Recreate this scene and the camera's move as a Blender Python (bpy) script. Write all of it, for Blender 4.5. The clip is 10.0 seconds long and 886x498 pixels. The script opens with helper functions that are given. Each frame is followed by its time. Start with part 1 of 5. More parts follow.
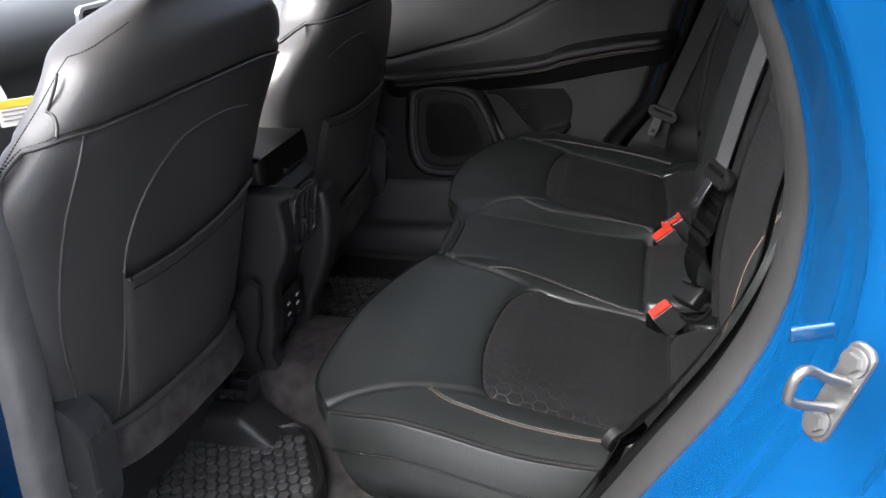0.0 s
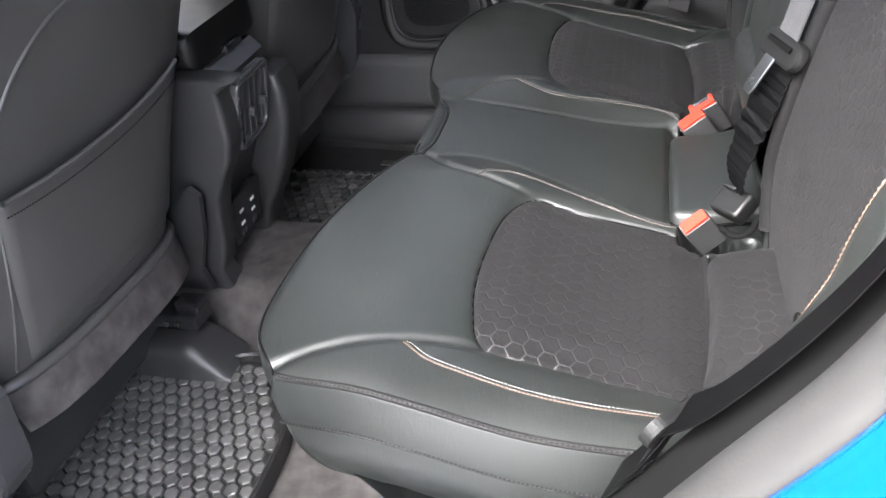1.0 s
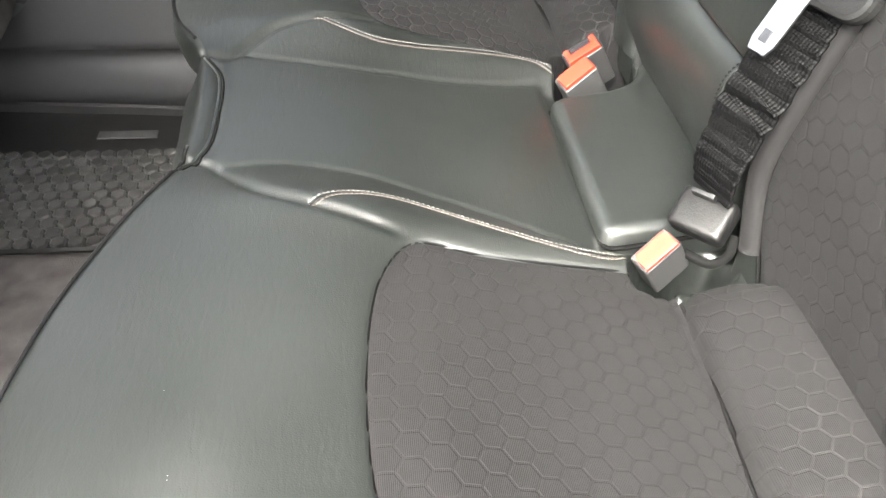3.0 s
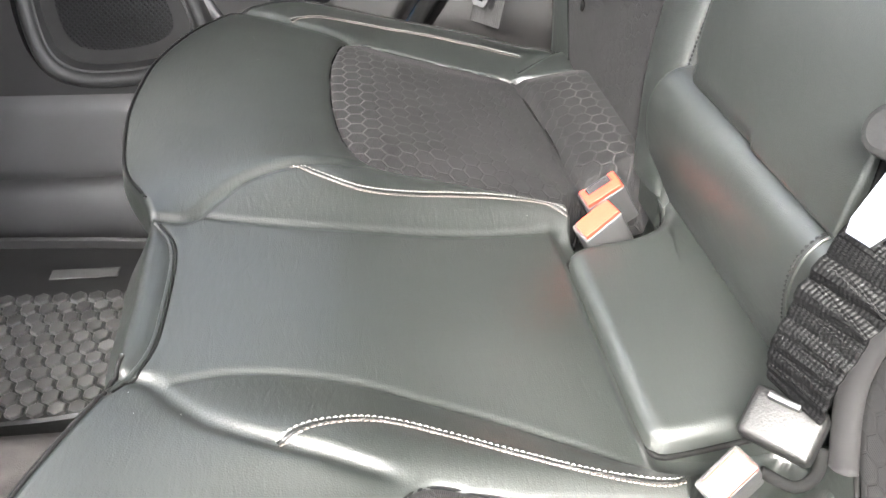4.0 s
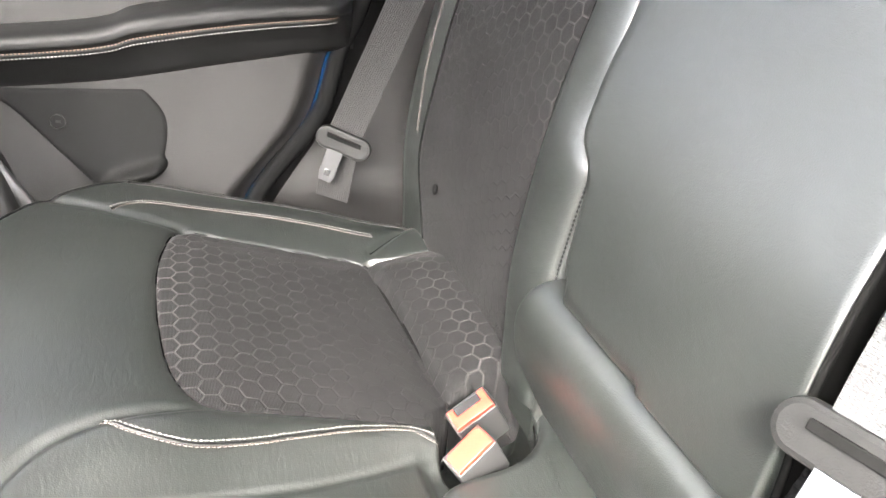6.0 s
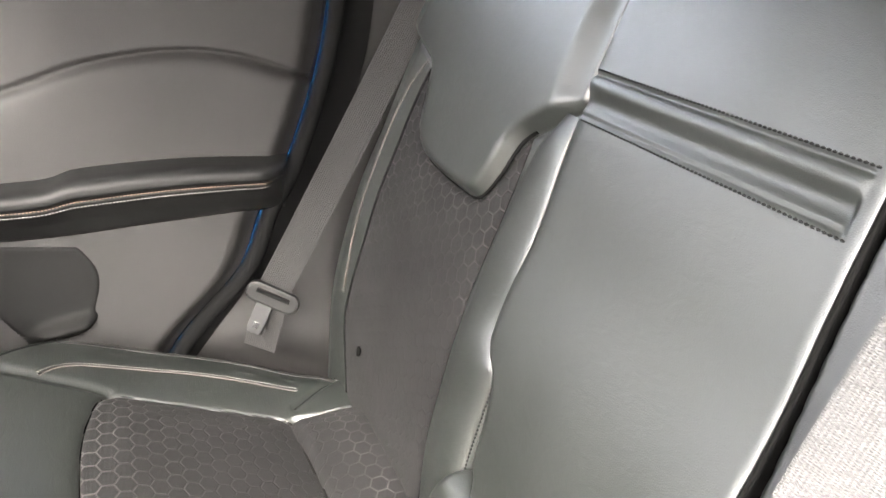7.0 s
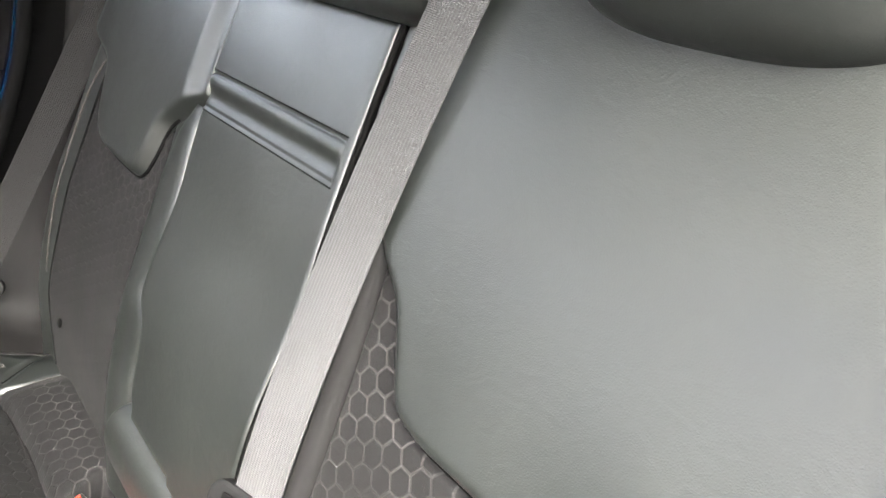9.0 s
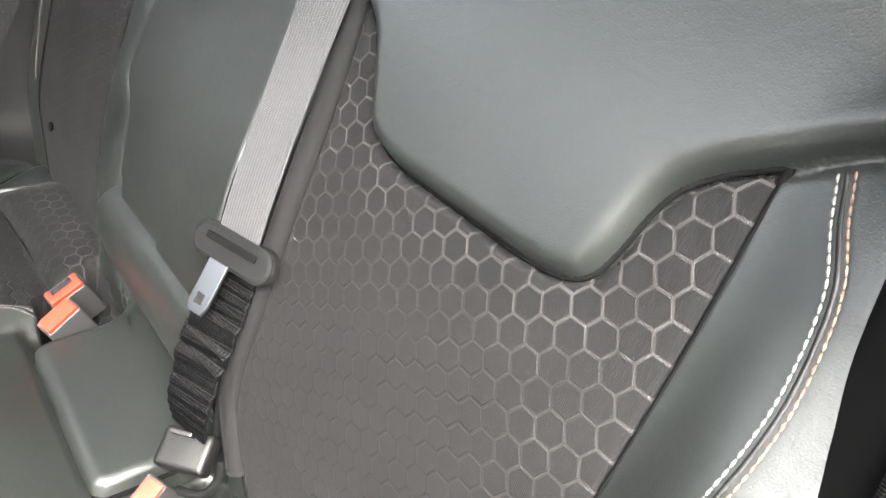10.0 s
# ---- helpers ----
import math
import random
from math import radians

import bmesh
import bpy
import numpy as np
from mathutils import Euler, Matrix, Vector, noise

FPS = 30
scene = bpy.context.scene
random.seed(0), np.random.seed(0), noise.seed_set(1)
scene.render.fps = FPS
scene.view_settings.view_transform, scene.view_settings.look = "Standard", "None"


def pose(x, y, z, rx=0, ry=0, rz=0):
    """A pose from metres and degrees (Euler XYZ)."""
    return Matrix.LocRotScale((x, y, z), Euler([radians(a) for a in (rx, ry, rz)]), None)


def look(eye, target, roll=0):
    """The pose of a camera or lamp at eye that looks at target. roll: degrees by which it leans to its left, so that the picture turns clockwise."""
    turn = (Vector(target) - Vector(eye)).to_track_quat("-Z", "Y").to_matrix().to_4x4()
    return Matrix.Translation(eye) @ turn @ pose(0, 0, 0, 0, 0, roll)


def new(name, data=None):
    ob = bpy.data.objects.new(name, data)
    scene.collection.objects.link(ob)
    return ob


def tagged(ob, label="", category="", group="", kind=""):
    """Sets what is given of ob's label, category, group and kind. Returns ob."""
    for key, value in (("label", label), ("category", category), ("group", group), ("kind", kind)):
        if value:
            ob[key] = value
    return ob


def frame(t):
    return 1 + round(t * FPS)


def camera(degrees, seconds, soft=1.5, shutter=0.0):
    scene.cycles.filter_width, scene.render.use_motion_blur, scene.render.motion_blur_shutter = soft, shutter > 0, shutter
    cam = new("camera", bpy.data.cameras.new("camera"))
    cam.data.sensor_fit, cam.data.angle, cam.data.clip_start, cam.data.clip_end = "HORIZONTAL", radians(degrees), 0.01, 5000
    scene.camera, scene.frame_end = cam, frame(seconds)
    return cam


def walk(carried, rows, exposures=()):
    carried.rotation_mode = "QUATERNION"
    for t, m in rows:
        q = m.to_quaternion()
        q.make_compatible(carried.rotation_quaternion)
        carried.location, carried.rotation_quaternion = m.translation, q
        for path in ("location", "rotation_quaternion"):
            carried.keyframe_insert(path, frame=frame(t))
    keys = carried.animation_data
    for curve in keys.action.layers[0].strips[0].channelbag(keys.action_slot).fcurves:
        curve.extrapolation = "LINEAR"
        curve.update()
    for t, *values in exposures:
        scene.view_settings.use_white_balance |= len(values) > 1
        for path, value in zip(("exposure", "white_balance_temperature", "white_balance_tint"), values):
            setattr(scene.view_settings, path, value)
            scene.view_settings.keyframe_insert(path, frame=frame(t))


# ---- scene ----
cam = camera(60.8, 10.0)
PATH = [
    (0, (0.219, 0.257, 0.905), (-0.303, 1.981, 0.037), -5.3),
    (0.5, (0.191, 0.368, 0.892), (-0.327, 2.013, -0.121), -5.8),
    (1, (0.165, 0.484, 0.831), (-0.31, 2.042, -0.329), -6.3),
    (1.5, (0.124, 0.574, 0.784), (-0.19, 2.05, -0.528), -4.5),
    (2, (0.054, 0.697, 0.74), (0.059, 2.11, -0.676), 1.6),
    (2.5, (0.019, 0.79, 0.716), (0.183, 2.145, -0.746), 3.2),
    (3, (0.006, 0.869, 0.697), (0.229, 2.327, -0.655), 3.7),
    (4.5, (0.017, 1.09, 0.682), (0.296, 2.696, -0.476), 2.6),
    (5, (0.02, 1.132, 0.686), (0.363, 2.77, -0.41), 3.2),
    (5.5, (0.031, 1.148, 0.69), (0.553, 2.785, -0.335), 4.7),
    (7, (0.024, 1.14, 0.843), (0.855, 2.812, 0.128), 10.0),
    (7.5, (0.032, 1.088, 0.885), (0.95, 2.739, 0.228), 9.9),
    (8, (0.046, 1.026, 0.903), (1.121, 2.588, 0.267), 10.5),
    (8.5, (0.065, 0.969, 0.899), (1.249, 2.448, 0.26), 11.1),
    (9, (0.077, 0.905, 0.902), (1.34, 2.315, 0.257), 11.7),
    (9.5, (0.087, 0.854, 0.864), (1.386, 2.199, 0.156), 12.9),
    (10, (0.069, 0.837, 0.803), (1.314, 2.134, -0.073), 14.3),
]
EXPOSURES = [(0.0, 2.8, 6200, 11), (0.5, 4.1, 6200, 11), (1.0, 4.5, 6250, 10), (1.5, 4.6, 6400, 9), (2.0, 4.65, 6550, 6), (2.5, 5.0, 6650, 6), (3.0, 5.3, 6700, 6), (4.5, 6.1, 6500, 8), (5.5, 6.15, 6600, 8), (7.0, 5.95, 7000, 9), (8.0, 5.65, 6900, 8), (8.5, 5.5, 6850, 8), (9.0, 5.4, 6800, 7), (9.5, 5.4, 6700, 7), (10.0, 5.1, 6600, 7)]
walk(cam, [(t, look(eye, target, roll)) for t, eye, target, roll in PATH], EXPOSURES)

# ---- light ----
world = bpy.data.worlds.new("sky")
scene.world = world
world.use_nodes = True
wn = world.node_tree
sky = wn.nodes.new("ShaderNodeTexSky")
sky.sky_type, sky.sun_disc = "NISHITA", False
sky.sun_elevation, sky.sun_rotation = radians(48), radians(215)
sky.air_density, sky.dust_density, sky.ozone_density = 0.45, 6.0, 0.3
haze = wn.nodes.new("ShaderNodeHueSaturation")
haze.inputs["Saturation"].default_value = 0.5
wn.links.new(sky.outputs[0], haze.inputs["Color"])
wn.links.new(haze.outputs[0], wn.nodes["Background"].inputs[0])
wn.nodes["Background"].inputs[1].default_value = 0.15
sun = new("sun", bpy.data.lights.new("sun", "SUN"))
sun.data.energy, sun.data.angle, sun.data.color = 2.1, radians(50), (1.0, 0.99, 0.975)
sun.matrix_world = look((0, 0, 0), (0.42, 0.52, -0.74))

# ---- materials ----
C = 1.475  # the car's middle line


def material(name, base, rough=0.5, metal=0.0, grain=0.0, grain_scale=400.0, vary=0.15, coat=0.0, spec=0.5, blotch=9.0, kind="noise", crease=0.0):
    m = bpy.data.materials.new(name)
    m.use_nodes = True
    nt = m.node_tree
    b = nt.nodes["Principled BSDF"]
    b.inputs["Metallic"].default_value = metal
    b.inputs["Specular IOR Level"].default_value = spec
    b.inputs["Coat Weight"].default_value = coat
    b.inputs["Coat Roughness"].default_value = 0.05
    tc = nt.nodes.new("ShaderNodeTexCoord")
    big = nt.nodes.new("ShaderNodeTexNoise")
    big.inputs["Scale"].default_value, big.inputs["Detail"].default_value = blotch, 4.0
    nt.links.new(tc.outputs["Object"], big.inputs["Vector"])
    ramp = nt.nodes.new("ShaderNodeMapRange")
    ramp.inputs[1].default_value, ramp.inputs[2].default_value = 0.3, 0.7
    ramp.inputs[3].default_value, ramp.inputs[4].default_value = 1 - vary, 1 + vary
    nt.links.new(big.outputs[0], ramp.inputs[0])
    mul = nt.nodes.new("ShaderNodeVectorMath")
    mul.operation = "SCALE"
    mul.inputs[0].default_value = base
    nt.links.new(ramp.outputs[0], mul.inputs["Scale"])
    nt.links.new(mul.outputs[0], b.inputs["Base Color"])
    rr = nt.nodes.new("ShaderNodeMapRange")
    rr.inputs[1].default_value, rr.inputs[2].default_value = 0.3, 0.7
    rr.inputs[3].default_value, rr.inputs[4].default_value = max(0.02, rough * 0.88), min(1.0, rough * 1.12)
    nt.links.new(big.outputs[0], rr.inputs[0])
    nt.links.new(rr.outputs[0], b.inputs["Roughness"])
    if grain:
        if kind == "voronoi":
            fine = nt.nodes.new("ShaderNodeTexVoronoi")
            fine.feature = "DISTANCE_TO_EDGE"
        else:
            fine = nt.nodes.new("ShaderNodeTexNoise")
            fine.inputs["Detail"].default_value = 3.0
        fine.inputs["Scale"].default_value = grain_scale
        nt.links.new(tc.outputs["Object"], fine.inputs["Vector"])
        bump = nt.nodes.new("ShaderNodeBump")
        bump.inputs["Strength"].default_value = grain
        bump.inputs["Distance"].default_value = 0.001
        nt.links.new(fine.outputs[0], bump.inputs["Height"])
        nt.links.new(bump.outputs[0], b.inputs["Normal"])
        if crease:
            # soft wrinkles, drawn out one way and gathered in patches
            mp = nt.nodes.new("ShaderNodeMapping")
            mp.inputs["Scale"].default_value = (150.0, 45.0, 60.0)
            nt.links.new(tc.outputs["Object"], mp.inputs["Vector"])
            wr = nt.nodes.new("ShaderNodeTexNoise")
            wr.inputs["Scale"].default_value, wr.inputs["Detail"].default_value, wr.inputs["Distortion"].default_value = 1.0, 3.0, 1.5
            nt.links.new(mp.outputs[0], wr.inputs["Vector"])
            patch = nt.nodes.new("ShaderNodeMath")
            patch.operation = "MULTIPLY"
            nt.links.new(wr.outputs[0], patch.inputs[0])
            nt.links.new(big.outputs[0], patch.inputs[1])
            soft = nt.nodes.new("ShaderNodeBump")
            soft.inputs["Strength"].default_value, soft.inputs["Distance"].default_value = crease, 0.0035
            nt.links.new(patch.outputs[0], soft.inputs["Height"])
            nt.links.new(soft.outputs[0], bump.inputs["Normal"])
    return m


def hex_fabric(name, cell=0.019):
    """Dark woven fabric with a printed honeycomb; its strength follows the mesh's own 'print' value."""
    m = material(name, (0.0045, 0.0043, 0.0045), 0.85, grain=0.0, vary=0.12, spec=0.12)
    nt = m.node_tree
    b = nt.nodes["Principled BSDF"]

    def vm(op, a=None, c=None):
        n = nt.nodes.new("ShaderNodeVectorMath")
        n.operation = op
        for i, v in enumerate((a, c)):
            if v is None:
                continue
            if isinstance(v, tuple):
                n.inputs[i].default_value = v
            else:
                nt.links.new(v, n.inputs[i])
        return n

    def mt(op, a=None, c=None, d=None):
        n = nt.nodes.new("ShaderNodeMath")
        n.operation = op
        for i, v in enumerate((a, c, d)):
            if v is None:
                continue
            if isinstance(v, (int, float)):
                n.inputs[i].default_value = v
            else:
                nt.links.new(v, n.inputs[i])
        return n.outputs[0]

    uv = nt.nodes.new("ShaderNodeUVMap")
    p = vm("MULTIPLY", uv.outputs[0], (1 / cell, 1 / cell, 0.0)).outputs[0]
    s, h = (1.7320508, 1.0, 1.0), (0.8660254, 0.5, 0.5)

    def cellof(q):
        w = vm("MODULO", q, s).outputs[0]
        return vm("SUBTRACT", w, h).outputs[0]

    p0 = vm("ADD", p, (s[0] * 200, s[1] * 200, 0.0)).outputs[0]
    ca = cellof(p0)
    cb = cellof(vm("ADD", p0, (h[0], h[1], 0.0)).outputs[0])
    fa = vm("MULTIPLY", ca, (1, 1, 0)).outputs[0]
    fb = vm("MULTIPLY", cb, (1, 1, 0)).outputs[0]
    la = vm("LENGTH", fa).outputs["Value"]
    lb = vm("LENGTH", fb).outputs["Value"]
    pick = mt("LESS_THAN", la, lb)
    mix = nt.nodes.new("ShaderNodeMix")
    mix.data_type = "VECTOR"
    nt.links.new(pick, mix.inputs[0])
    nt.links.new(fb, mix.inputs[4])
    nt.links.new(fa, mix.inputs[5])
    g = vm("ABSOLUTE", mix.outputs[1]).outputs[0]
    d1 = vm("DOT_PRODUCT", g, (0.8660254, 0.5, 0)).outputs["Value"]
    sep = nt.nodes.new("ShaderNodeSeparateXYZ")
    nt.links.new(g, sep.inputs[0])
    hd = mt("MAXIMUM", d1, sep.outputs[1])
    line = nt.nodes.new("ShaderNodeMapRange")
    line.interpolation_type = "SMOOTHSTEP"
    line.inputs[1].default_value, line.inputs[2].default_value = 0.425, 0.470
    nt.links.new(hd, line.inputs[0])
    att = nt.nodes.new("ShaderNodeAttribute")
    att.attribute_name = "print"
    noise_n = nt.nodes.new("ShaderNodeTexNoise")
    noise_n.inputs["Scale"].default_value = 22.0
    nt.links.new(uv.outputs[0], noise_n.inputs["Vector"])
    nz = nt.nodes.new("ShaderNodeMapRange")
    nz.inputs[1].default_value, nz.inputs[2].default_value, nz.inputs[3].default_value = 0.35, 0.65, 0.45
    nt.links.new(noise_n.outputs[0], nz.inputs[0])
    mask = mt("MULTIPLY", mt("MULTIPLY", line.outputs[0], att.outputs["Fac"]), nz.outputs[0])
    weave = nt.nodes.new("ShaderNodeTexWave")
    weave.wave_type, weave.bands_direction = "BANDS", "X"
    weave.inputs["Scale"].default_value, weave.inputs["Distortion"].default_value = 270.0, 1.2
    nt.links.new(uv.outputs[0], weave.inputs["Vector"])
    cm = nt.nodes.new("ShaderNodeMix")
    cm.data_type = "RGBA"
    # honeycomb lines darkened: the grooves' own shadow is painted into the base colour
    groove = nt.nodes.new("ShaderNodeMix")
    groove.data_type = "RGBA"
    nt.links.new(mt("MULTIPLY", line.outputs[0], 0.75), groove.inputs[0])
    nt.links.new(b.inputs["Base Color"].links[0].from_socket, groove.inputs[6])
    groove.inputs[7].default_value = (0.0012, 0.0011, 0.0011, 1)
    old = groove.outputs[2]
    nt.links.new(mask, cm.inputs[0])
    nt.links.new(old, cm.inputs[6])
    cm.inputs[7].default_value = (0.062, 0.058, 0.058, 1)
    nt.links.new(cm.outputs[2], b.inputs["Base Color"])
    hgt = mt("MULTIPLY_ADD", line.outputs[0], -0.24, mt("MULTIPLY", weave.outputs["Fac"], 0.07))
    bump = nt.nodes.new("ShaderNodeBump")
    bump.inputs["Strength"].default_value, bump.inputs["Distance"].default_value = 0.9, 0.0016
    nt.links.new(hgt, bump.inputs["Height"])
    nt.links.new(bump.outputs[0], b.inputs["Normal"])
    b.inputs["Sheen Weight"].default_value = 0.010
    b.inputs["Sheen Roughness"].default_value = 0.5
    return m


LEATHER = material("black_leather", (0.0060, 0.0071, 0.0064), 0.43, grain=0.16, grain_scale=620, vary=0.08, spec=0.68, kind="voronoi", crease=0.14)
# the same black leather, paler: light missing on the front seats is painted in
LEATHER_BACK_LIT = material("lit_black_leather", (0.054, 0.052, 0.050), 0.32, grain=0.3, grain_scale=480, vary=0.10, kind="voronoi")
FABRIC = hex_fabric("honeycomb_fabric")
PLASTIC = material("black_plastic", (0.023, 0.0228, 0.0228), 0.42, spec=0.42, grain=0.25, grain_scale=900, vary=0.1)
TRIM = material("soft_grey_trim", (0.0070, 0.0066, 0.0065), 0.62, spec=0.2, grain=0.3, grain_scale=800, vary=0.08)
GLOSS = material("gloss_black", (0.012, 0.012, 0.013), 0.18, vary=0.05)
# the nubs' lit tops and the tray's shaded gaps, put into the colour
RUBBER = material("floor_rubber", (0.017, 0.0166, 0.0163), 0.44, grain=0.3, grain_scale=700, vary=0.15)
RUBBER_LIT = material("lit_floor_rubber", (0.082, 0.080, 0.077), 0.38, grain=0.4, grain_scale=700, vary=0.22, blotch=14)
SATIN = material("satin_dark_plastic", (0.040, 0.040, 0.042), 0.26, vary=0.06)
MATTE = material("soft_black_trim", (0.0040, 0.0040, 0.0040), 0.45, spec=0.20, grain=0.3, grain_scale=700, vary=0.08)
FRAME = material("satin_grey_plastic", (0.014, 0.014, 0.014), 0.55, spec=0.3, grain=0.2, grain_scale=700, vary=0.08)
POCKET = material("dark_moulded_plastic", (0.0026, 0.0026, 0.0026), 0.55, spec=0.06, grain=0.2, grain_scale=700, vary=0.08)
# black rubber; also stands in for shade in gaps and creases
GAP = material("black_rubber_and_shade", (0.0025, 0.0025, 0.0025), 0.9, spec=0.05, vary=0.1)
SEAL = material("door_seal_rubber", (0.017, 0.0167, 0.0164), 0.50, spec=0.2, grain=0.15, grain_scale=300, vary=0.12)
# grey seal rubber raised in colour for light the pillar doesn't receive
PILLAR_LIT = material("lit_pillar_rubber", (0.15, 0.146, 0.143), 0.6, grain=0.2, grain_scale=300, vary=0.2, blotch=25)
CARPET = material("charcoal_carpet", (0.060, 0.055, 0.053), 0.95, spec=0.1, grain=1.0, grain_scale=900, vary=0.35, blotch=35)


def webbing(name, base):
    """Woven belt: fine slanting ribs across its width, and lengthwise cords."""
    m = material(name, base, 0.5, vary=0.06, spec=0.2 if base[0] > 0.02 else 0.04)
    nt = m.node_tree
    b = nt.nodes["Principled BSDF"]
    uv = nt.nodes.new("ShaderNodeUVMap")
    h = None
    for direction, scale, dist in (("Y", 210.0, 2.5), ("X", 110.0, 0.8)):
        w = nt.nodes.new("ShaderNodeTexWave")
        w.wave_type, w.bands_direction = "BANDS", direction
        w.inputs["Scale"].default_value, w.inputs["Distortion"].default_value, w.inputs["Detail Scale"].default_value = scale, dist, 3.0
        nt.links.new(uv.outputs[0], w.inputs["Vector"])
        if h is None:
            h = w.outputs["Fac"]
        else:
            a = nt.nodes.new("ShaderNodeMath")
            a.operation = "ADD"
            nt.links.new(h, a.inputs[0])
            nt.links.new(w.outputs["Fac"], a.inputs[1])
            h = a.outputs[0]
    bump = nt.nodes.new("ShaderNodeBump")
    bump.inputs["Strength"].default_value, bump.inputs["Distance"].default_value = 0.4, 0.0008
    nt.links.new(h, bump.inputs["Height"])
    nt.links.new(bump.outputs[0], b.inputs["Normal"])
    b.inputs["Sheen Weight"].default_value = 0.06 if base[0] > 0.02 else 0.0
    return m


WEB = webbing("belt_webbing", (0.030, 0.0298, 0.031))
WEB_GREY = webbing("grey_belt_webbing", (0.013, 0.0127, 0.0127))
# the same grey webbing, with shade put into its colour
WEB_SHADED = webbing("shaded_belt_webbing", (0.0018, 0.0018, 0.0019))
BLUE = material("blue_car_paint", (0.002, 0.037, 0.112), 0.14, metal=0.15, vary=0.06, coat=1.0)
RED = material("red_button", (0.30, 0.019, 0.009), 0.5, spec=0.22, vary=0.05)
STEEL = material("bright_steel", (0.26, 0.265, 0.27), 0.30, metal=1.0, grain=0.1, grain_scale=200, vary=0.08)
# copy of the bright steel, darkened in colour where less light should show
STEEL_SHADED = material("shaded_steel", (0.035, 0.035, 0.036), 0.45, metal=1.0, grain=0.1, grain_scale=200, vary=0.08)
LOOP = material("belt_loop_plastic", (0.005, 0.005, 0.005), 0.55, spec=0.14, grain=0.2, grain_scale=900, vary=0.08)
ZINC = material("galvanised_steel", (0.20, 0.20, 0.196), 0.36, metal=0.9, grain=0.3, grain_scale=250, vary=0.12)
THREAD = material("white_thread", (0.076, 0.074, 0.069), 0.7, vary=0.1)
PALE = material("pinkish_thread", (0.058, 0.047, 0.041), 0.7, vary=0.1)
TAN = material("copper_thread", (0.068, 0.040, 0.025), 0.7, vary=0.1)
BLACK_THREAD = material("dark_thread", (0.005, 0.005, 0.005), 0.8, vary=0.1, spec=0.1)
LINER = material("headliner", (0.06, 0.058, 0.056), 0.95, grain=0.4, grain_scale=700, vary=0.05)
PAPER = material("white_label_paper", (0.75, 0.75, 0.73), 0.7, vary=0.04)
YELLOW = material("yellow_label_print", (0.75, 0.55, 0.05), 0.6, vary=0.04)
INK = material("grey_print", (0.25, 0.25, 0.25), 0.7, vary=0.04)
SILVER = material("satin_silver_trim", (0.5, 0.51, 0.52), 0.35, metal=0.9, vary=0.05)
DASH = material("grey_dash", (0.055, 0.060, 0.063), 0.55, grain=0.3, grain_scale=700, vary=0.08)
ASPHALT = material("worn_asphalt", (0.09, 0.088, 0.086), 0.9, grain=0.8, grain_scale=120, vary=0.3)
PANE = bpy.data.materials.new("window_glass")
PANE.use_nodes = True
tint = PANE.node_tree.nodes["Principled BSDF"].inputs
tint["Base Color"].default_value = (0.85, 0.86, 0.86, 1)
tint["Transmission Weight"].default_value, tint["Roughness"].default_value, tint["IOR"].default_value = 1.0, 0.0, 1.45


# ---- building helpers ----
def mesh_part(name, verts, faces, mat, parent=None, label="", smooth=True):
    me = bpy.data.meshes.new(name)
    me.from_pydata([tuple(v) for v in verts], [], [tuple(f) for f in faces])
    me.materials.append(mat)
    if smooth:
        me.polygons.foreach_set("use_smooth", [True] * len(me.polygons))
    me.update()
    ob = new(name, me)
    ob.parent = parent
    if label:
        ob["label"] = label
    return ob


def part(name, bm, mat, parent=None, label="", smooth=False):
    me = bpy.data.meshes.new(name)
    bm.to_mesh(me)
    bm.free()
    me.materials.append(mat)
    if smooth:
        me.polygons.foreach_set("use_smooth", [True] * len(me.polygons))
    ob = new(name, me)
    ob.parent = parent
    if label:
        ob["label"] = label
    return ob


def thing(name, label, category, group="", kind=""):
    return tagged(new(name), label, category, group, kind)


def spline(pts, n):
    """A smooth curve through pts, n evenly spaced points."""
    p = np.array(pts, float)
    q = np.vstack([2 * p[0] - p[1], p, 2 * p[-1] - p[-2]])
    out = []
    for i in range(1, len(q) - 2):
        t = np.linspace(0, 1, 24, endpoint=False)[:, None]
        a, b, c, d = q[i - 1], q[i], q[i + 1], q[i + 2]
        out.append(0.5 * (2 * b + (c - a) * t + (2 * a - 5 * b + 4 * c - d) * t ** 2 + (3 * b - a - 3 * c + d) * t ** 3))
    out = np.vstack(out + [p[-1:]])
    s = np.r_[0, np.cumsum(np.linalg.norm(np.diff(out, axis=0), axis=1))]
    u = np.linspace(0, s[-1], n)
    return np.stack([np.interp(u, s, out[:, k]) for k in range(p.shape[1])], 1)


def closed_spline(pts, n):
    p = [tuple(a) for a in pts]
    k = len(p)
    full = spline(p[-2:] + p + p[:3], 40 * (k + 5))
    d0 = np.argmin(np.linalg.norm(full[: 40 * 5] - np.array(p[0]), axis=1))
    d1 = len(full) - 40 * 6 + np.argmin(np.linalg.norm(full[-40 * 6:] - np.array(p[0]), axis=1))
    seg = full[d0:d1 + 1]
    s = np.r_[0, np.cumsum(np.linalg.norm(np.diff(seg, axis=0), axis=1))]
    u = np.linspace(0, s[-1], n, endpoint=False)
    return np.stack([np.interp(u, s, seg[:, j]) for j in range(seg.shape[1])], 1)


def grid_faces(nu, nv, wrap=False):
    f = []
    for i in range(nu - 1):
        for j in range(nv if wrap else nv - 1):
            k = (j + 1) % nv
            f.append((i * nv + j, i * nv + k, (i + 1) * nv + k, (i + 1) * nv + j))
    return f


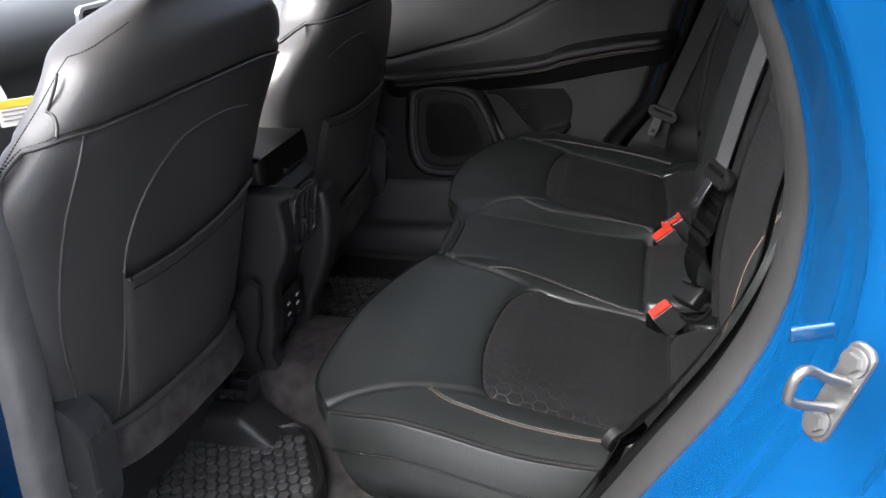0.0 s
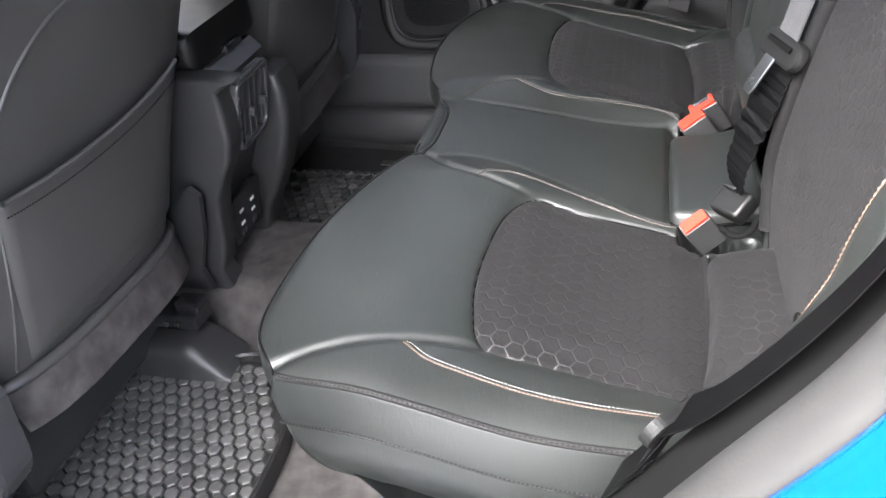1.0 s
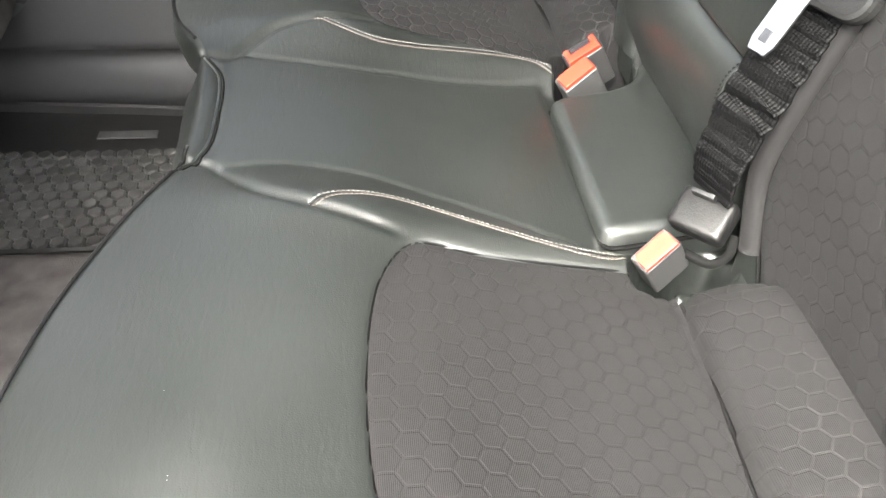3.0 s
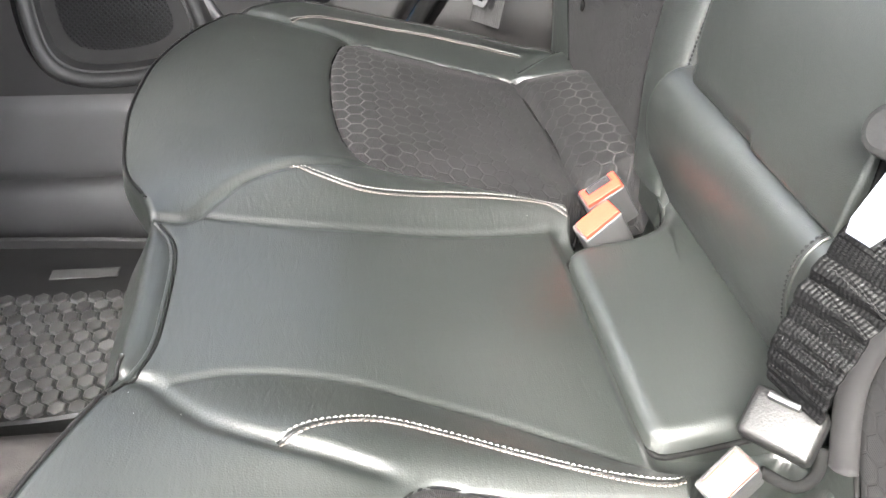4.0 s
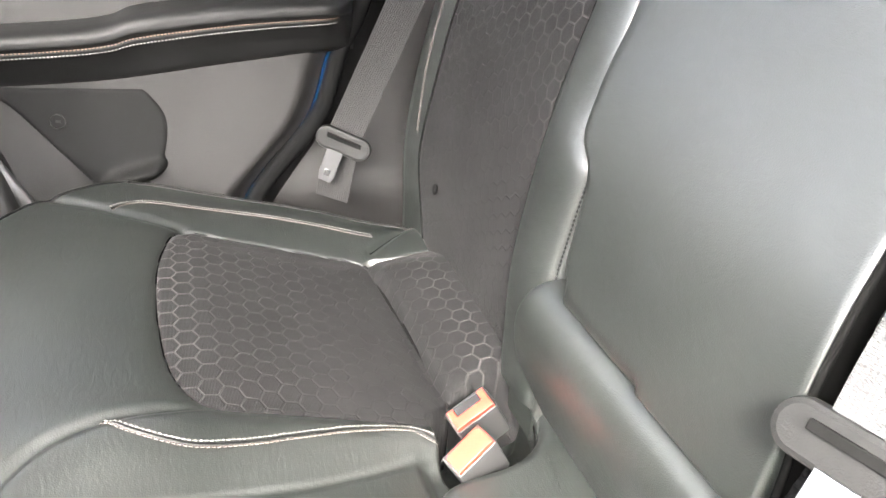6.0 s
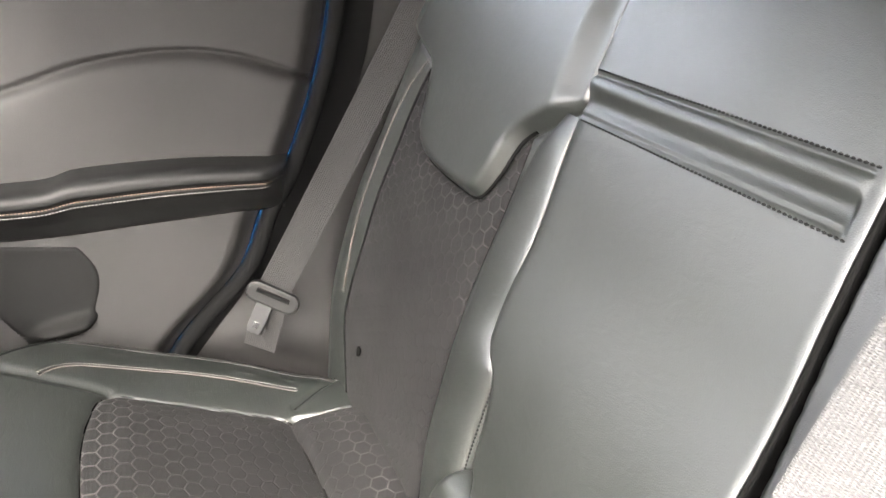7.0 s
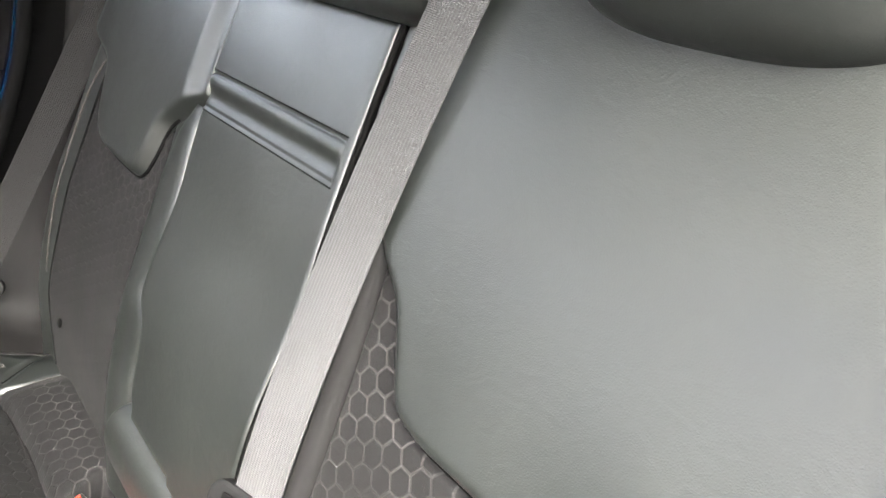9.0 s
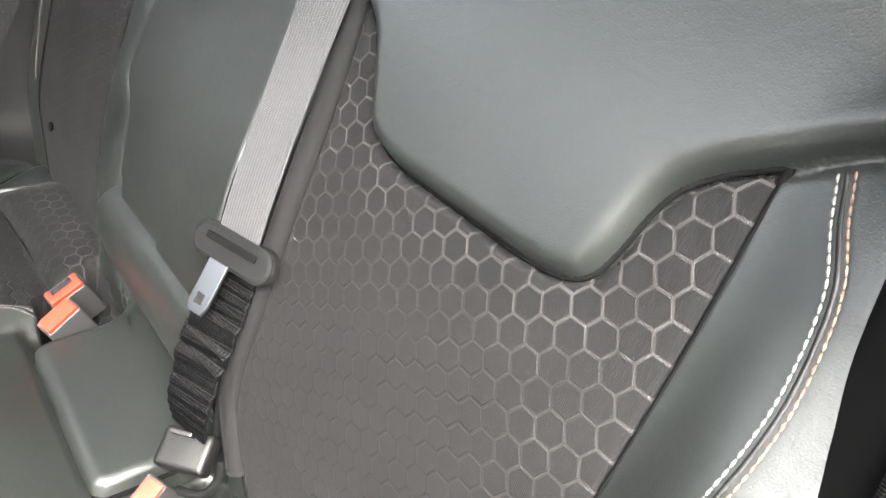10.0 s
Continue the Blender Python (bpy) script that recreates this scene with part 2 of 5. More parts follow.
def grid_part(name, P, mat, parent=None, label="", wrap=False, flip=False):
    nu, nv = P.shape[:2]
    f = grid_faces(nu, nv, wrap)
    if flip:
        f = [q[::-1] for q in f]
    return mesh_part(name, P.reshape(-1, 3), f, mat, parent, label)


def seg_dist(px, py, line):
    """Distance of the points to a polyline."""
    best = np.full(px.shape, 9.0)
    for (ax, ay), (bx, by) in zip(line[:-1], line[1:]):
        dx, dy = bx - ax, by - ay
        t = np.clip(((px - ax) * dx + (py - ay) * dy) / (dx * dx + dy * dy + 1e-12), 0, 1)
        best = np.minimum(best, np.hypot(px - ax - t * dx, py - ay - t * dy))
    return best


def inside(px, py, poly):
    hit = np.zeros(px.shape, bool)
    n = len(poly)
    for i in range(n):
        ax, ay = poly[i]
        bx, by = poly[(i + 1) % n]
        if ay == by:
            continue
        c = ((ay > py) != (by > py)) & (px < (bx - ax) * (py - ay) / (by - ay) + ax)
        hit ^= c
    return hit


def sdf(px, py, poly):
    d = seg_dist(px, py, np.vstack([poly, poly[:1]]))
    return np.where(inside(px, py, poly), -d, d)


def step(a, b, v):
    t = np.clip((v - a) / (b - a), 0, 1)
    return t * t * (3 - 2 * t)


def tube(name, path, r, mat, parent=None, label="", sides=8, squash=1.0, up=(0, 0, 1), cap=True):
    """A round or flattened cord along a path."""
    p = np.array(path, float)
    t = np.gradient(p, axis=0)
    t /= np.linalg.norm(t, axis=1)[:, None] + 1e-12
    u = np.array(up, float)
    a = np.cross(t, u)
    a /= np.linalg.norm(a, axis=1)[:, None] + 1e-9
    b = np.cross(a, t)
    ang = np.linspace(0, 2 * np.pi, sides, endpoint=False)
    r = np.broadcast_to(np.array(r, float), (len(p),))
    P = p[:, None] + r[:, None, None] * (a[:, None] * np.cos(ang)[None, :, None] + squash * b[:, None] * np.sin(ang)[None, :, None])
    f = grid_faces(len(p), sides, True)
    if cap:
        f += [tuple(range(sides)), tuple(range((len(p) - 1) * sides, len(p) * sides))[::-1]]
    return mesh_part(name, P.reshape(-1, 3), f, mat, parent, label)


def ribbon(name, path, side, width, thick, mat, parent=None, label=""):
    """A flat strap along a path; side: the direction of its width at each point. UV in metres."""
    p = np.array(path, float)
    s = np.broadcast_to(np.array(side, float), p.shape)
    t = np.gradient(p, axis=0)
    t /= np.linalg.norm(t, axis=1)[:, None]
    s = s - (s * t).sum(1)[:, None] * t
    s = s / np.linalg.norm(s, axis=1)[:, None]
    nrm = np.cross(t, s)
    prof = [(-0.5, -0.3), (-0.48, -0.5), (0.48, -0.5), (0.5, -0.3), (0.5, 0.3), (0.48, 0.5), (-0.48, 0.5), (-0.5, 0.3)]
    P = np.stack([p + s * a * width + nrm * b * thick for a, b in prof], 1)
    f = grid_faces(len(p), 8, True)
    f += [tuple(range(8)), tuple(range((len(p) - 1) * 8, len(p) * 8))[::-1]]
    ob = mesh_part(name, P.reshape(-1, 3), f, mat, parent, label, smooth=False)
    arc = np.r_[0, np.cumsum(np.linalg.norm(np.diff(p, axis=0), axis=1))]
    uvl = ob.data.uv_layers.new(name="UVMap")
    for lp in ob.data.loops:
        i, k = divmod(lp.vertex_index, 8)
        uvl.data[lp.index].uv = (prof[k][0] * width, arc[i])
    return ob


def stitches(name, path, nrm, mat, parent=None, label="", length=0.0029, gap=0.0012, r=0.0010):
    """A row of sewn stitches: short raised threads along a path. nrm: the surface's outward direction."""
    p = np.array(path, float)
    s = np.r_[0, np.cumsum(np.linalg.norm(np.diff(p, axis=0), axis=1))]
    n = max(2, int(s[-1] / (length + gap)))
    verts, faces = [], []
    nn = np.broadcast_to(np.array(nrm, float), p.shape)
    for k in range(n):
        a = k * (length + gap)
        m = [np.array([np.interp(a + q * length, s, p[:, j]) for j in range(3)]) for q in (0, 0.5, 1)]
        nv = np.array([np.interp(a, s, nn[:, j]) for j in range(3)])
        nv /= np.linalg.norm(nv)
        t = m[2] - m[0]
        t /= np.linalg.norm(t) + 1e-9
        b = np.cross(nv, t)
        base = len(verts)
        for c, rr, lift in ((m[0], 0.5, 0.0), (m[1], 1.0, 0.7), (m[2], 0.5, 0.0)):
            for x, y in ((1, 0), (0.5, 0.9), (-0.5, 0.9), (-1, 0)):
                verts.append(c + b * x * r * rr + nv * r * (y * rr + lift - 0.2))
        for i in range(2):
            for j in range(3):
                faces.append((base + i * 4 + j, base + i * 4 + j + 1, base + i * 4 + 4 + j + 1, base + i * 4 + 4 + j))
        faces.append((base, base + 1, base + 2, base + 3))
        faces.append((base + 11, base + 10, base + 9, base + 8))
    return mesh_part(name, verts, faces, mat, parent, label)


def block(name, size, mat, parent=None, label="", bevel=0.004, m=None, seg=2, smooth=False):
    bm = bmesh.new()
    bmesh.ops.create_cube(bm, size=1.0)
    bmesh.ops.scale(bm, vec=size, verts=bm.verts)
    if bevel:
        bmesh.ops.bevel(bm, geom=bm.edges[:], offset=bevel, segments=seg, profile=0.6, affect="EDGES")
    if m is not None:
        bmesh.ops.transform(bm, matrix=m, verts=bm.verts)
    return part(name, bm, mat, parent, label, smooth)


def plate(name, outline, thick, mat, parent=None, label="", m=None, bevel=0.0015, hole=None):
    """A flat plate of the given outline (x, y), its top at thick; bevelled rim; hole: an outline cut through."""
    bm = bmesh.new()
    vs = [bm.verts.new((x, y, 0)) for x, y in outline]
    if hole is None:
        fs = [bm.faces.new(vs)]
    else:
        hs = [bm.verts.new((x, y, 0)) for x, y in hole]
        n, k = len(vs), len(hs)
        fs = [bm.faces.new((vs[i], vs[(i + 1) % n], hs[(i + 1) % n], hs[i])) for i in range(n)]
    r = bmesh.ops.extrude_face_region(bm, geom=fs)
    up = [e for e in r["geom"] if isinstance(e, bmesh.types.BMVert)]
    bmesh.ops.translate(bm, vec=(0, 0, thick), verts=up)
    bmesh.ops.recalc_face_normals(bm, faces=bm.faces[:])
    if bevel:
        es = [e for e in bm.edges if all(abs(v.co.z - thick) < 1e-7 for v in e.verts) and any(abs(f.normal.z) < 0.5 for f in e.link_faces)]
        bmesh.ops.bevel(bm, geom=es, offset=bevel, segments=2, profile=0.6, affect="EDGES")
    if m is not None:
        bmesh.ops.transform(bm, matrix=m, verts=bm.verts)
    return part(name, bm, mat, parent, label)


def rounded(w, h, r, n=6):
    out = []
    for cx, cy, a0 in ((w / 2 - r, h / 2 - r, 0), (-w / 2 + r, h / 2 - r, 90), (-w / 2 + r, -h / 2 + r, 180), (w / 2 - r, -h / 2 + r, 270)):
        for k in range(n):
            a = radians(a0 + 90 * k / (n - 1))
            out.append((cx + r * math.cos(a), cy + r * math.sin(a)))
    return out


def basis(origin, ex, ey):
    ex, ey = Vector(ex).normalized(), Vector(ey)
    ez = ex.cross(ey).normalized()
    ey = ez.cross(ex)
    m = Matrix((ex, ey, ez)).transposed().to_4x4()
    m.translation = origin
    return m


def curve(v, xs, ys):
    return np.interp(v, xs, ys)


def smooth_curve(xs, ys):
    q = spline(list(zip(xs, ys)), 400)
    return lambda v: np.interp(v, q[:, 0], q[:, 1])


# ---- the ground and the car's shell ----
def ground():
    n = 40
    r = np.r_[0.0, np.geomspace(1.0, 3000.0, n - 1)]
    a = np.linspace(0, 2 * np.pi, 48, endpoint=False)
    P = np.stack([r[:, None] * np.cos(a), C + r[:, None] * np.sin(a), np.full((n, 48), -0.44)], 2)
    ob = grid_part("ground", P, ASPHALT, wrap=True, flip=True)
    tagged(ob, "pale worn asphalt ground round the parked car", "ground", kind="structure")


ground()

# the rear door opening's edge: along the wheel arch and up the pillar
OPENING = [(-0.10, 0.02), (0.02, 0.10), (0.10, 0.20), (0.175, 0.305), (0.243, 0.42), (0.298, 0.515), (0.330, 0.60), (0.338, 0.68), (0.328, 0.75), (0.305, 0.82), (0.25, 0.93), (0.16, 1.02)]


def opening_loft(name, rows, mat, parent, label=""):
    """A shape drawn along the opening's edge; rows: (outwards from the opening, y) of its section."""
    c = spline(OPENING, 90)
    t = np.gradient(c, axis=0)
    t /= np.linalg.norm(t, axis=1)[:, None]
    nrm = np.stack([t[:, 1], -t[:, 0]], 1)
    P = np.zeros((len(c), len(rows), 3))
    for j, (o, y) in enumerate(rows):
        P[:, j, 0] = c[:, 0] + nrm[:, 0] * o
        P[:, j, 2] = c[:, 1] + nrm[:, 1] * o
        P[:, j, 1] = y
    return grid_part(name, P, mat, parent, label)


def car_body():
    b = thing("car_body", "bright blue painted car body round the open rear doorway", "car", kind="structure")
    sec = spline([(0.02, 0.778), (-0.014, 0.773), (-0.012, 0.755), (-0.004, 0.715), (0.000, 0.705), (0.004, 0.690), (0.007, 0.686), (0.013, 0.683), (0.028, 0.672), (0.034, 0.668), (0.037, 0.660), (0.040, 0.650), (0.046, 0.645), (0.066, 0.640), (0.080, 0.630), (0.088, 0.60), (0.096, 0.58), (0.115, 0.57), (0.18, 0.562), (0.40, 0.56)], 110)
    opening_loft("door_jamb", sec, BLUE, b)
    seal = spline([(-0.010, 0.822), (-0.020, 0.819), (-0.024, 0.811), (-0.026, 0.797), (-0.022, 0.780), (-0.012, 0.772), (0.01, 0.770)], 40)
    opening_loft("door_seal", seal, SEAL, b, "dark grey rubber door seal")
    trim = spline([(-0.014, 0.817), (-0.0135, 0.832), (-0.012, 0.85), (-0.008, 0.872), (0.0, 0.886), (0.012, 0.90), (0.03, 0.915), (0.07, 0.925)], 32)
    opening_loft("pillar_trim", trim, GAP, b, "matte black pillar trim")
    # the middle pillar beside the front seat
    line = [(-0.515, 0.05), (-0.488, 0.25), (-0.458, 0.412), (-0.440, 0.52), (-0.424, 0.632), (-0.440, 0.80), (-0.46, 1.0)]
    c = spline(line, 40)
    for nm, rows, mat, lab in (
        ("pillar_seal", [(0.045, 0.86), (0.020, 0.86), (0.008, 0.84), (0.004, 0.815), (0.010, 0.797), (0.045, 0.785)], PILLAR_LIT, "grey rubber seal of the middle pillar"),
        ("pillar_panel", [(0.022, 0.79), (0.026, 0.76), (0.03, 0.74), (0.05, 0.72), (0.06, 0.68), (0.10, 0.66), (0.25, 0.655)], BLUE, ""),
    ):
        s = spline(rows, 24)
        P = np.stack([c[:, None, 0] - s[None, :, 0], np.broadcast_to(s[None, :, 1], (40, 24)), np.broadcast_to(c[:, None, 1], (40, 24))], 2)
        grid_part(nm, P, mat, b, lab, flip=True)
    return b


car_body()


def shell():
    """The parts of the cabin that close it: roof, sill, far side and tail."""
    def wall(name, size, at, mat, label, cat):
        ob = block(name, size, mat, None, "", 0.01, pose(*at))
        tagged(ob, label, cat, kind="structure")
        return ob
    wall("floor", (2.6, 1.50, 0.05), (-0.35, C, -0.045), CARPET, "charcoal carpeted car floor", "floor")
    # unseen roof: short in front to admit light, dark to cut bounce
    ring = plate("ceiling", rounded(1.84, 1.50, 0.10, 6), 0.04, LINER, None, "", pose(0.24, C + 0.08, 1.22), 0.0)
    tagged(ring, "dark grey cloth headliner", "ceiling", kind="structure")
    # unseen wall, raised over the rear window to shut out its light
    wall("wall_tail", (0.05, 1.5, 1.46), (1.15, C, 0.51), PLASTIC, "unseen dark wall closing the tail and rear window", "wall")
    # out of view: two walls added to keep near-side light to the doorway
    wall("wall_near_rear", (0.62, 0.03, 1.36), (0.80, 0.83, 0.54), PLASTIC, "unseen dark wall added behind the doorway", "wall")
    wall("wall_near_front", (0.95, 0.04, 0.90), (-0.99, 0.84, 0.36), PLASTIC, "unseen dark wall added beside the front seat", "wall")
    # open door outside the view, added to block light from the near front
    swing = pose(-0.52, 0.72, 0, 0, 0, -82)
    door = tagged(block("door_1", (0.98, 0.07, 0.98), PLASTIC, None, "", 0.02, swing @ pose(0.49, 0, 0.33)), "open near rear door, unseen, with plain black inner trim", "car door", kind="structure")
    block("door_skin", (0.98, 0.02, 0.98), BLUE, door, "bright blue painted outer skin", 0.008, swing @ pose(0.49, -0.047, 0.33))
    block("door_window", (0.90, 0.005, 0.36), PANE, door, "clear window pane", 0.002, swing @ pose(0.45, 0, 0.995))
    block("window_frame", (0.94, 0.03, 0.05), PLASTIC, door, "", 0.01, swing @ pose(0.45, 0, 1.195))
    wall("wall_far_quarter", (0.85, 0.03, 0.52), (0.72, 2.30, 0.98), PLASTIC, "dark roof pillar trim beside the far backrest", "wall")
    wall("window_1", (0.98, 0.005, 0.34), (-0.17, 2.26, 1.08), PANE, "clear glass pane of the far side window", "window")
    wall("wall_middle_pillar", (0.10, 0.03, 0.36), (-0.68, 2.25, 1.07), LINER, "grey roof pillar trim", "wall")
    wall("wall_far", (2.6, 0.05, 0.78), (-0.35, 2.33, 0.3), PLASTIC, "dark side structure behind the door", "wall")
    sill = spline([(0.80, -0.10), (0.80, 0.0), (0.815, 0.05), (0.84, 0.065), (0.88, 0.06), (0.90, 0.03), (0.91, -0.01)], 24)
    xs = np.linspace(-0.62, 0.1, 12)
    P = np.stack([np.broadcast_to(xs[:, None], (12, 24)), np.broadcast_to(sill[None, :, 0], (12, 24)), np.broadcast_to(sill[None, :, 1], (12, 24))], 2)
    tagged(grid_part("trim_sill", P, PLASTIC, flip=False), "black plastic door sill trim", "trim", kind="structure")


shell()

# ---- rear bench cushion ----
base_z = smooth_curve([-0.205, -0.19, -0.165, -0.12, -0.06, 0.0, 0.04, 0.10, 0.20, 0.26, 0.31, 0.37, 0.45], [0.333, 0.340, 0.343, 0.345, 0.3425, 0.3325, 0.3222, 0.3050, 0.280, 0.266, 0.262, 0.266, 0.28])
front_x = smooth_curve([-0.02, 0.0, 0.05, 0.12, 0.19, 0.27, 0.36, 0.43, 0.50, 0.54, 0.57], [-0.128, -0.128, -0.126, -0.130, -0.157, -0.182, -0.198, -0.201, -0.193, -0.172, -0.135])
front_x_far = smooth_curve([-0.02, 0.0, 0.073, 0.138, 0.237, 0.30, 0.365, 0.42, 0.467, 0.50, 0.528, 0.57], [-0.128, -0.128, -0.135, -0.166, -0.182, -0.184, -0.180, -0.165, -0.142, -0.112, -0.069, -0.01])
half_w = smooth_curve([-0.20, -0.15, -0.10, 0.0, 0.10, 0.20, 0.30, 0.45], [0.53, 0.545, 0.553, 0.560, 0.562, 0.552, 0.530, 0.52])
INSERT = closed_spline([(0.033, 0.464), (0.012, 0.41), (0.006, 0.34), (0.010, 0.26), (0.022, 0.205), (0.048, 0.172), (0.10, 0.173), (0.16, 0.171), (0.225, 0.169), (0.253, 0.180), (0.260, 0.21), (0.258, 0.30), (0.252, 0.40), (0.243, 0.455), (0.19, 0.463), (0.10, 0.466)], 200)
ROLL = closed_spline([(0.2580, 0.205), (0.2565, 0.30), (0.2505, 0.40), (0.2415, 0.456), (0.285, 0.456), (0.338, 0.456), (0.354, 0.42), (0.352, 0.30), (0.350, 0.225), (0.335, 0.195), (0.285, 0.188)], 160)
ARC = spline([(-0.130, 0.085), (-0.108, 0.088), (-0.090, 0.108), (-0.065, 0.132), (-0.028, 0.150), (0.025, 0.166), (0.048, 0.171)], 40)
MID = spline([(-0.112, 0.094), (-0.065, 0.084), (-0.022, 0.083), (0.020, 0.087), (0.064, 0.096), (0.110, 0.106), (0.163, 0.122), (0.225, 0.142), (0.30, 0.148)], 40)
SIDE = spline([(-0.155, 0.540), (-0.138, 0.526), (-0.11, 0.509), (-0.064, 0.490), (-0.012, 0.475), (0.033, 0.466)], 40)
MIDFRONT = spline([(-0.130, -0.086), (-0.119, -0.068), (-0.112, -0.042), (-0.111, 0.0), (-0.112, 0.042), (-0.117, 0.068), (-0.130, 0.090)], 40)
PANEL = closed_spline([(0.2145, 1.350), (0.2140, 1.40), (0.2140, 1.47), (0.2150, 1.540), (0.221, 1.556), (0.240, 1.563), (0.281, 1.568), (0.306, 1.579), (0.324, 1.598), (0.333, 1.628), (0.336, 1.660), (0.334, 1.678), (0.345, 1.688), (0.360, 1.680), (0.365, 1.62), (0.365, 1.50), (0.365, 1.36), (0.345, 1.345), (0.30, 1.340), (0.235, 1.334), (0.220, 1.338)], 260)
BOLSTER = spline([(0.255, 0.475), (0.28, 0.495), (0.32, 0.525)], 12)


ridge_foot = smooth_curve([-0.20, -0.112, -0.065, -0.022, 0.02, 0.064, 0.11, 0.163, 0.225, 0.40], [0.09, 0.094, 0.084, 0.083, 0.087, 0.096, 0.106, 0.122, 0.134, 0.134])


def off_centre(y):
    """The distance from the bench's middle; its inner seams lie 2 cm towards the near side."""
    return np.abs(y - C + 0.02 * step(0.45, 0.20, np.abs(y - C + 0.01)))


def across(w, side):
    return C + side * w - 0.02 * step(0.45, 0.20, w)


def end_rise(x, w):
    """The bolster's end swells up to the height of the fabric roll."""
    foot = 0.2405 + 1.15 * np.clip(w - 0.456, 0, 0.075)
    span = np.maximum(0.345 - foot, 0.02)
    return 0.019 * (span / 0.1045) ** 0.5 * (1 - np.clip((0.345 - x) / span, 0, 1) ** 2) * step(0.395, 0.470, w)


def cushion_top(x, y, insert=True):
    w = off_centre(y)
    z = base_z(x)
    z = z + step(0.44, 0.53, w) * (0.008 + 0.022 * step(0.0, 0.28, x)) * np.where(y > C, 0.7, 1.0) * step(-0.16, -0.05, x) * (1 - 0.6 * step(0.29, 0.36, x))
    z = z - 0.10 * np.clip(w - (half_w(x) - 0.03), 0, 1) ** 2 / 0.03
    z = z + end_rise(x, w)
    # inner ridges beside the flat middle seat
    foot = ridge_foot(x)
    rise = np.clip((w - foot) / (0.152 - foot + 0.012 * step(0.0, 0.2, x)), 0, 1)
    rise = 0.5 * rise * (2 - rise) + 0.5 * step(0.0, 1.0, rise)
    z = z + 0.010 * np.where(w < 0.156, rise, 0.45 * np.exp(-((w - 0.156) / 0.022) ** 2) + 0.55 * np.exp(-((w - 0.156) / 0.09) ** 2)) * step(-0.11, 0.0, x) * (1 - step(0.24, 0.30, x))
    z = z - 0.010 * (1 - rise) * step(-0.16, -0.10, x) * (w < 0.17)
    z = z - 0.010 * step(0.206, 0.222, x) * step(0.150, 0.125, w)
    di = sdf(x, w, INSERT)
    z = z + 0.009 * step(0.0, -0.05, di) - 0.004 * np.exp(-np.clip(di, 0, 1) / 0.010) * (x < 0.255)
    dr = sdf(x, w, ROLL)
    if insert:
        gap = np.maximum(np.abs(x - 0.258) - 0.012, np.abs(w - 0.325) - 0.128)
        z = z - 0.015 * step(-0.0005, -0.006, np.minimum(np.minimum(di, dr), gap))
    groove = 0.003 * np.exp(-(seg_dist(x, y - 1.442, MIDFRONT) / 0.003) ** 2)
    for line, depth, width in ((ARC, 0.0048, 0.0050), (MID, 0.0020, 0.0026), (SIDE, 0.0042, 0.0065), (BOLSTER, 0.0032, 0.004)):
        fade = step(0.050, 0.015, x) if line is ARC else step(-0.118, -0.085, x) if line is MID else 1.0
        groove = np.maximum(groove, fade * depth * np.exp(-(seg_dist(x, w, line) / width) ** 2))
    z = z - groove
    # the wells that hold the buckles
    for wx, wy, rx, ry in ((0.286, 1.622, 0.052, 0.040), (0.276, 1.300, 0.050, 0.028)):
        q = np.sqrt(((x - wx) / rx) ** 4 + ((y - wy - 0.3 * (x - wx)) / ry) ** 4) ** 0.5
        z = z - 0.060 * step(1.08, 0.92, q)
    return z


def on_cushion(pts, side, lift=0.0):
    p = np.array(pts)
    y = across(p[:, 1], side)
    return np.stack([p[:, 0], y, cushion_top(p[:, 0], y, False) + lift], 1)


def cushion_normals(P):
    e = 0.004
    dx = (cushion_top(P[:, 0] + e, P[:, 1], False) - cushion_top(P[:, 0] - e, P[:, 1], False)) / (2 * e)
    dy = (cushion_top(P[:, 0], P[:, 1] + e, False) - cushion_top(P[:, 0], P[:, 1] - e, False)) / (2 * e)
    n = np.stack([-dx, -dy, np.ones(len(P))], 1)
    return n / np.linalg.norm(n, axis=1)[:, None]


def offset_line(line, d):
    t = np.gradient(line, axis=0)
    t /= np.linalg.norm(t, axis=1)[:, None]
    return line + d * np.stack([-t[:, 1], t[:, 0]], 1)


def filled(name, outline, height, uv, mat, parent, label, rings=36, printed=None):
    """A padded panel over an outline (a, b): rings shrink to its middle; height(a, b, depth inside) gives the 3D place."""
    c = outline.mean(0)
    k = np.linspace(1, 0, rings) ** 0.8
    k[-1] = 0.004
    Q = c + (outline - c)[None] * k[:, None, None]
    a, b = Q[..., 0], Q[..., 1]
    d = seg_dist(a, b, np.vstack([outline, outline[:1]]))
    P = height(a, b, d)
    n = len(outline)
    f = grid_faces(rings, n, True) + [tuple((rings - 1) * n + i for i in range(n))]
    ob = mesh_part(name, P.reshape(-1, 3), f, mat, parent, label)
    U = uv(a, b).reshape(-1, 2)
    lay = ob.data.uv_layers.new(name="UVMap")
    idx = np.zeros(len(ob.data.loops), int)
    ob.data.loops.foreach_get("vertex_index", idx)
    lay.data.foreach_set("uv", U[idx].ravel())
    if printed is not None:
        at = ob.data.attributes.new("print", "FLOAT", "POINT")
        at.data.foreach_set("value", printed(a, b, d).ravel().astype(np.float32))
    return ob


def facing_up(ob, direction):
    """Turns the mesh's faces so that most look along direction."""
    me = ob.data
    s = sum(p.normal.dot(Vector(direction)) * p.area for p in me.polygons)
    if s < 0:
        me.flip_normals()
    return ob


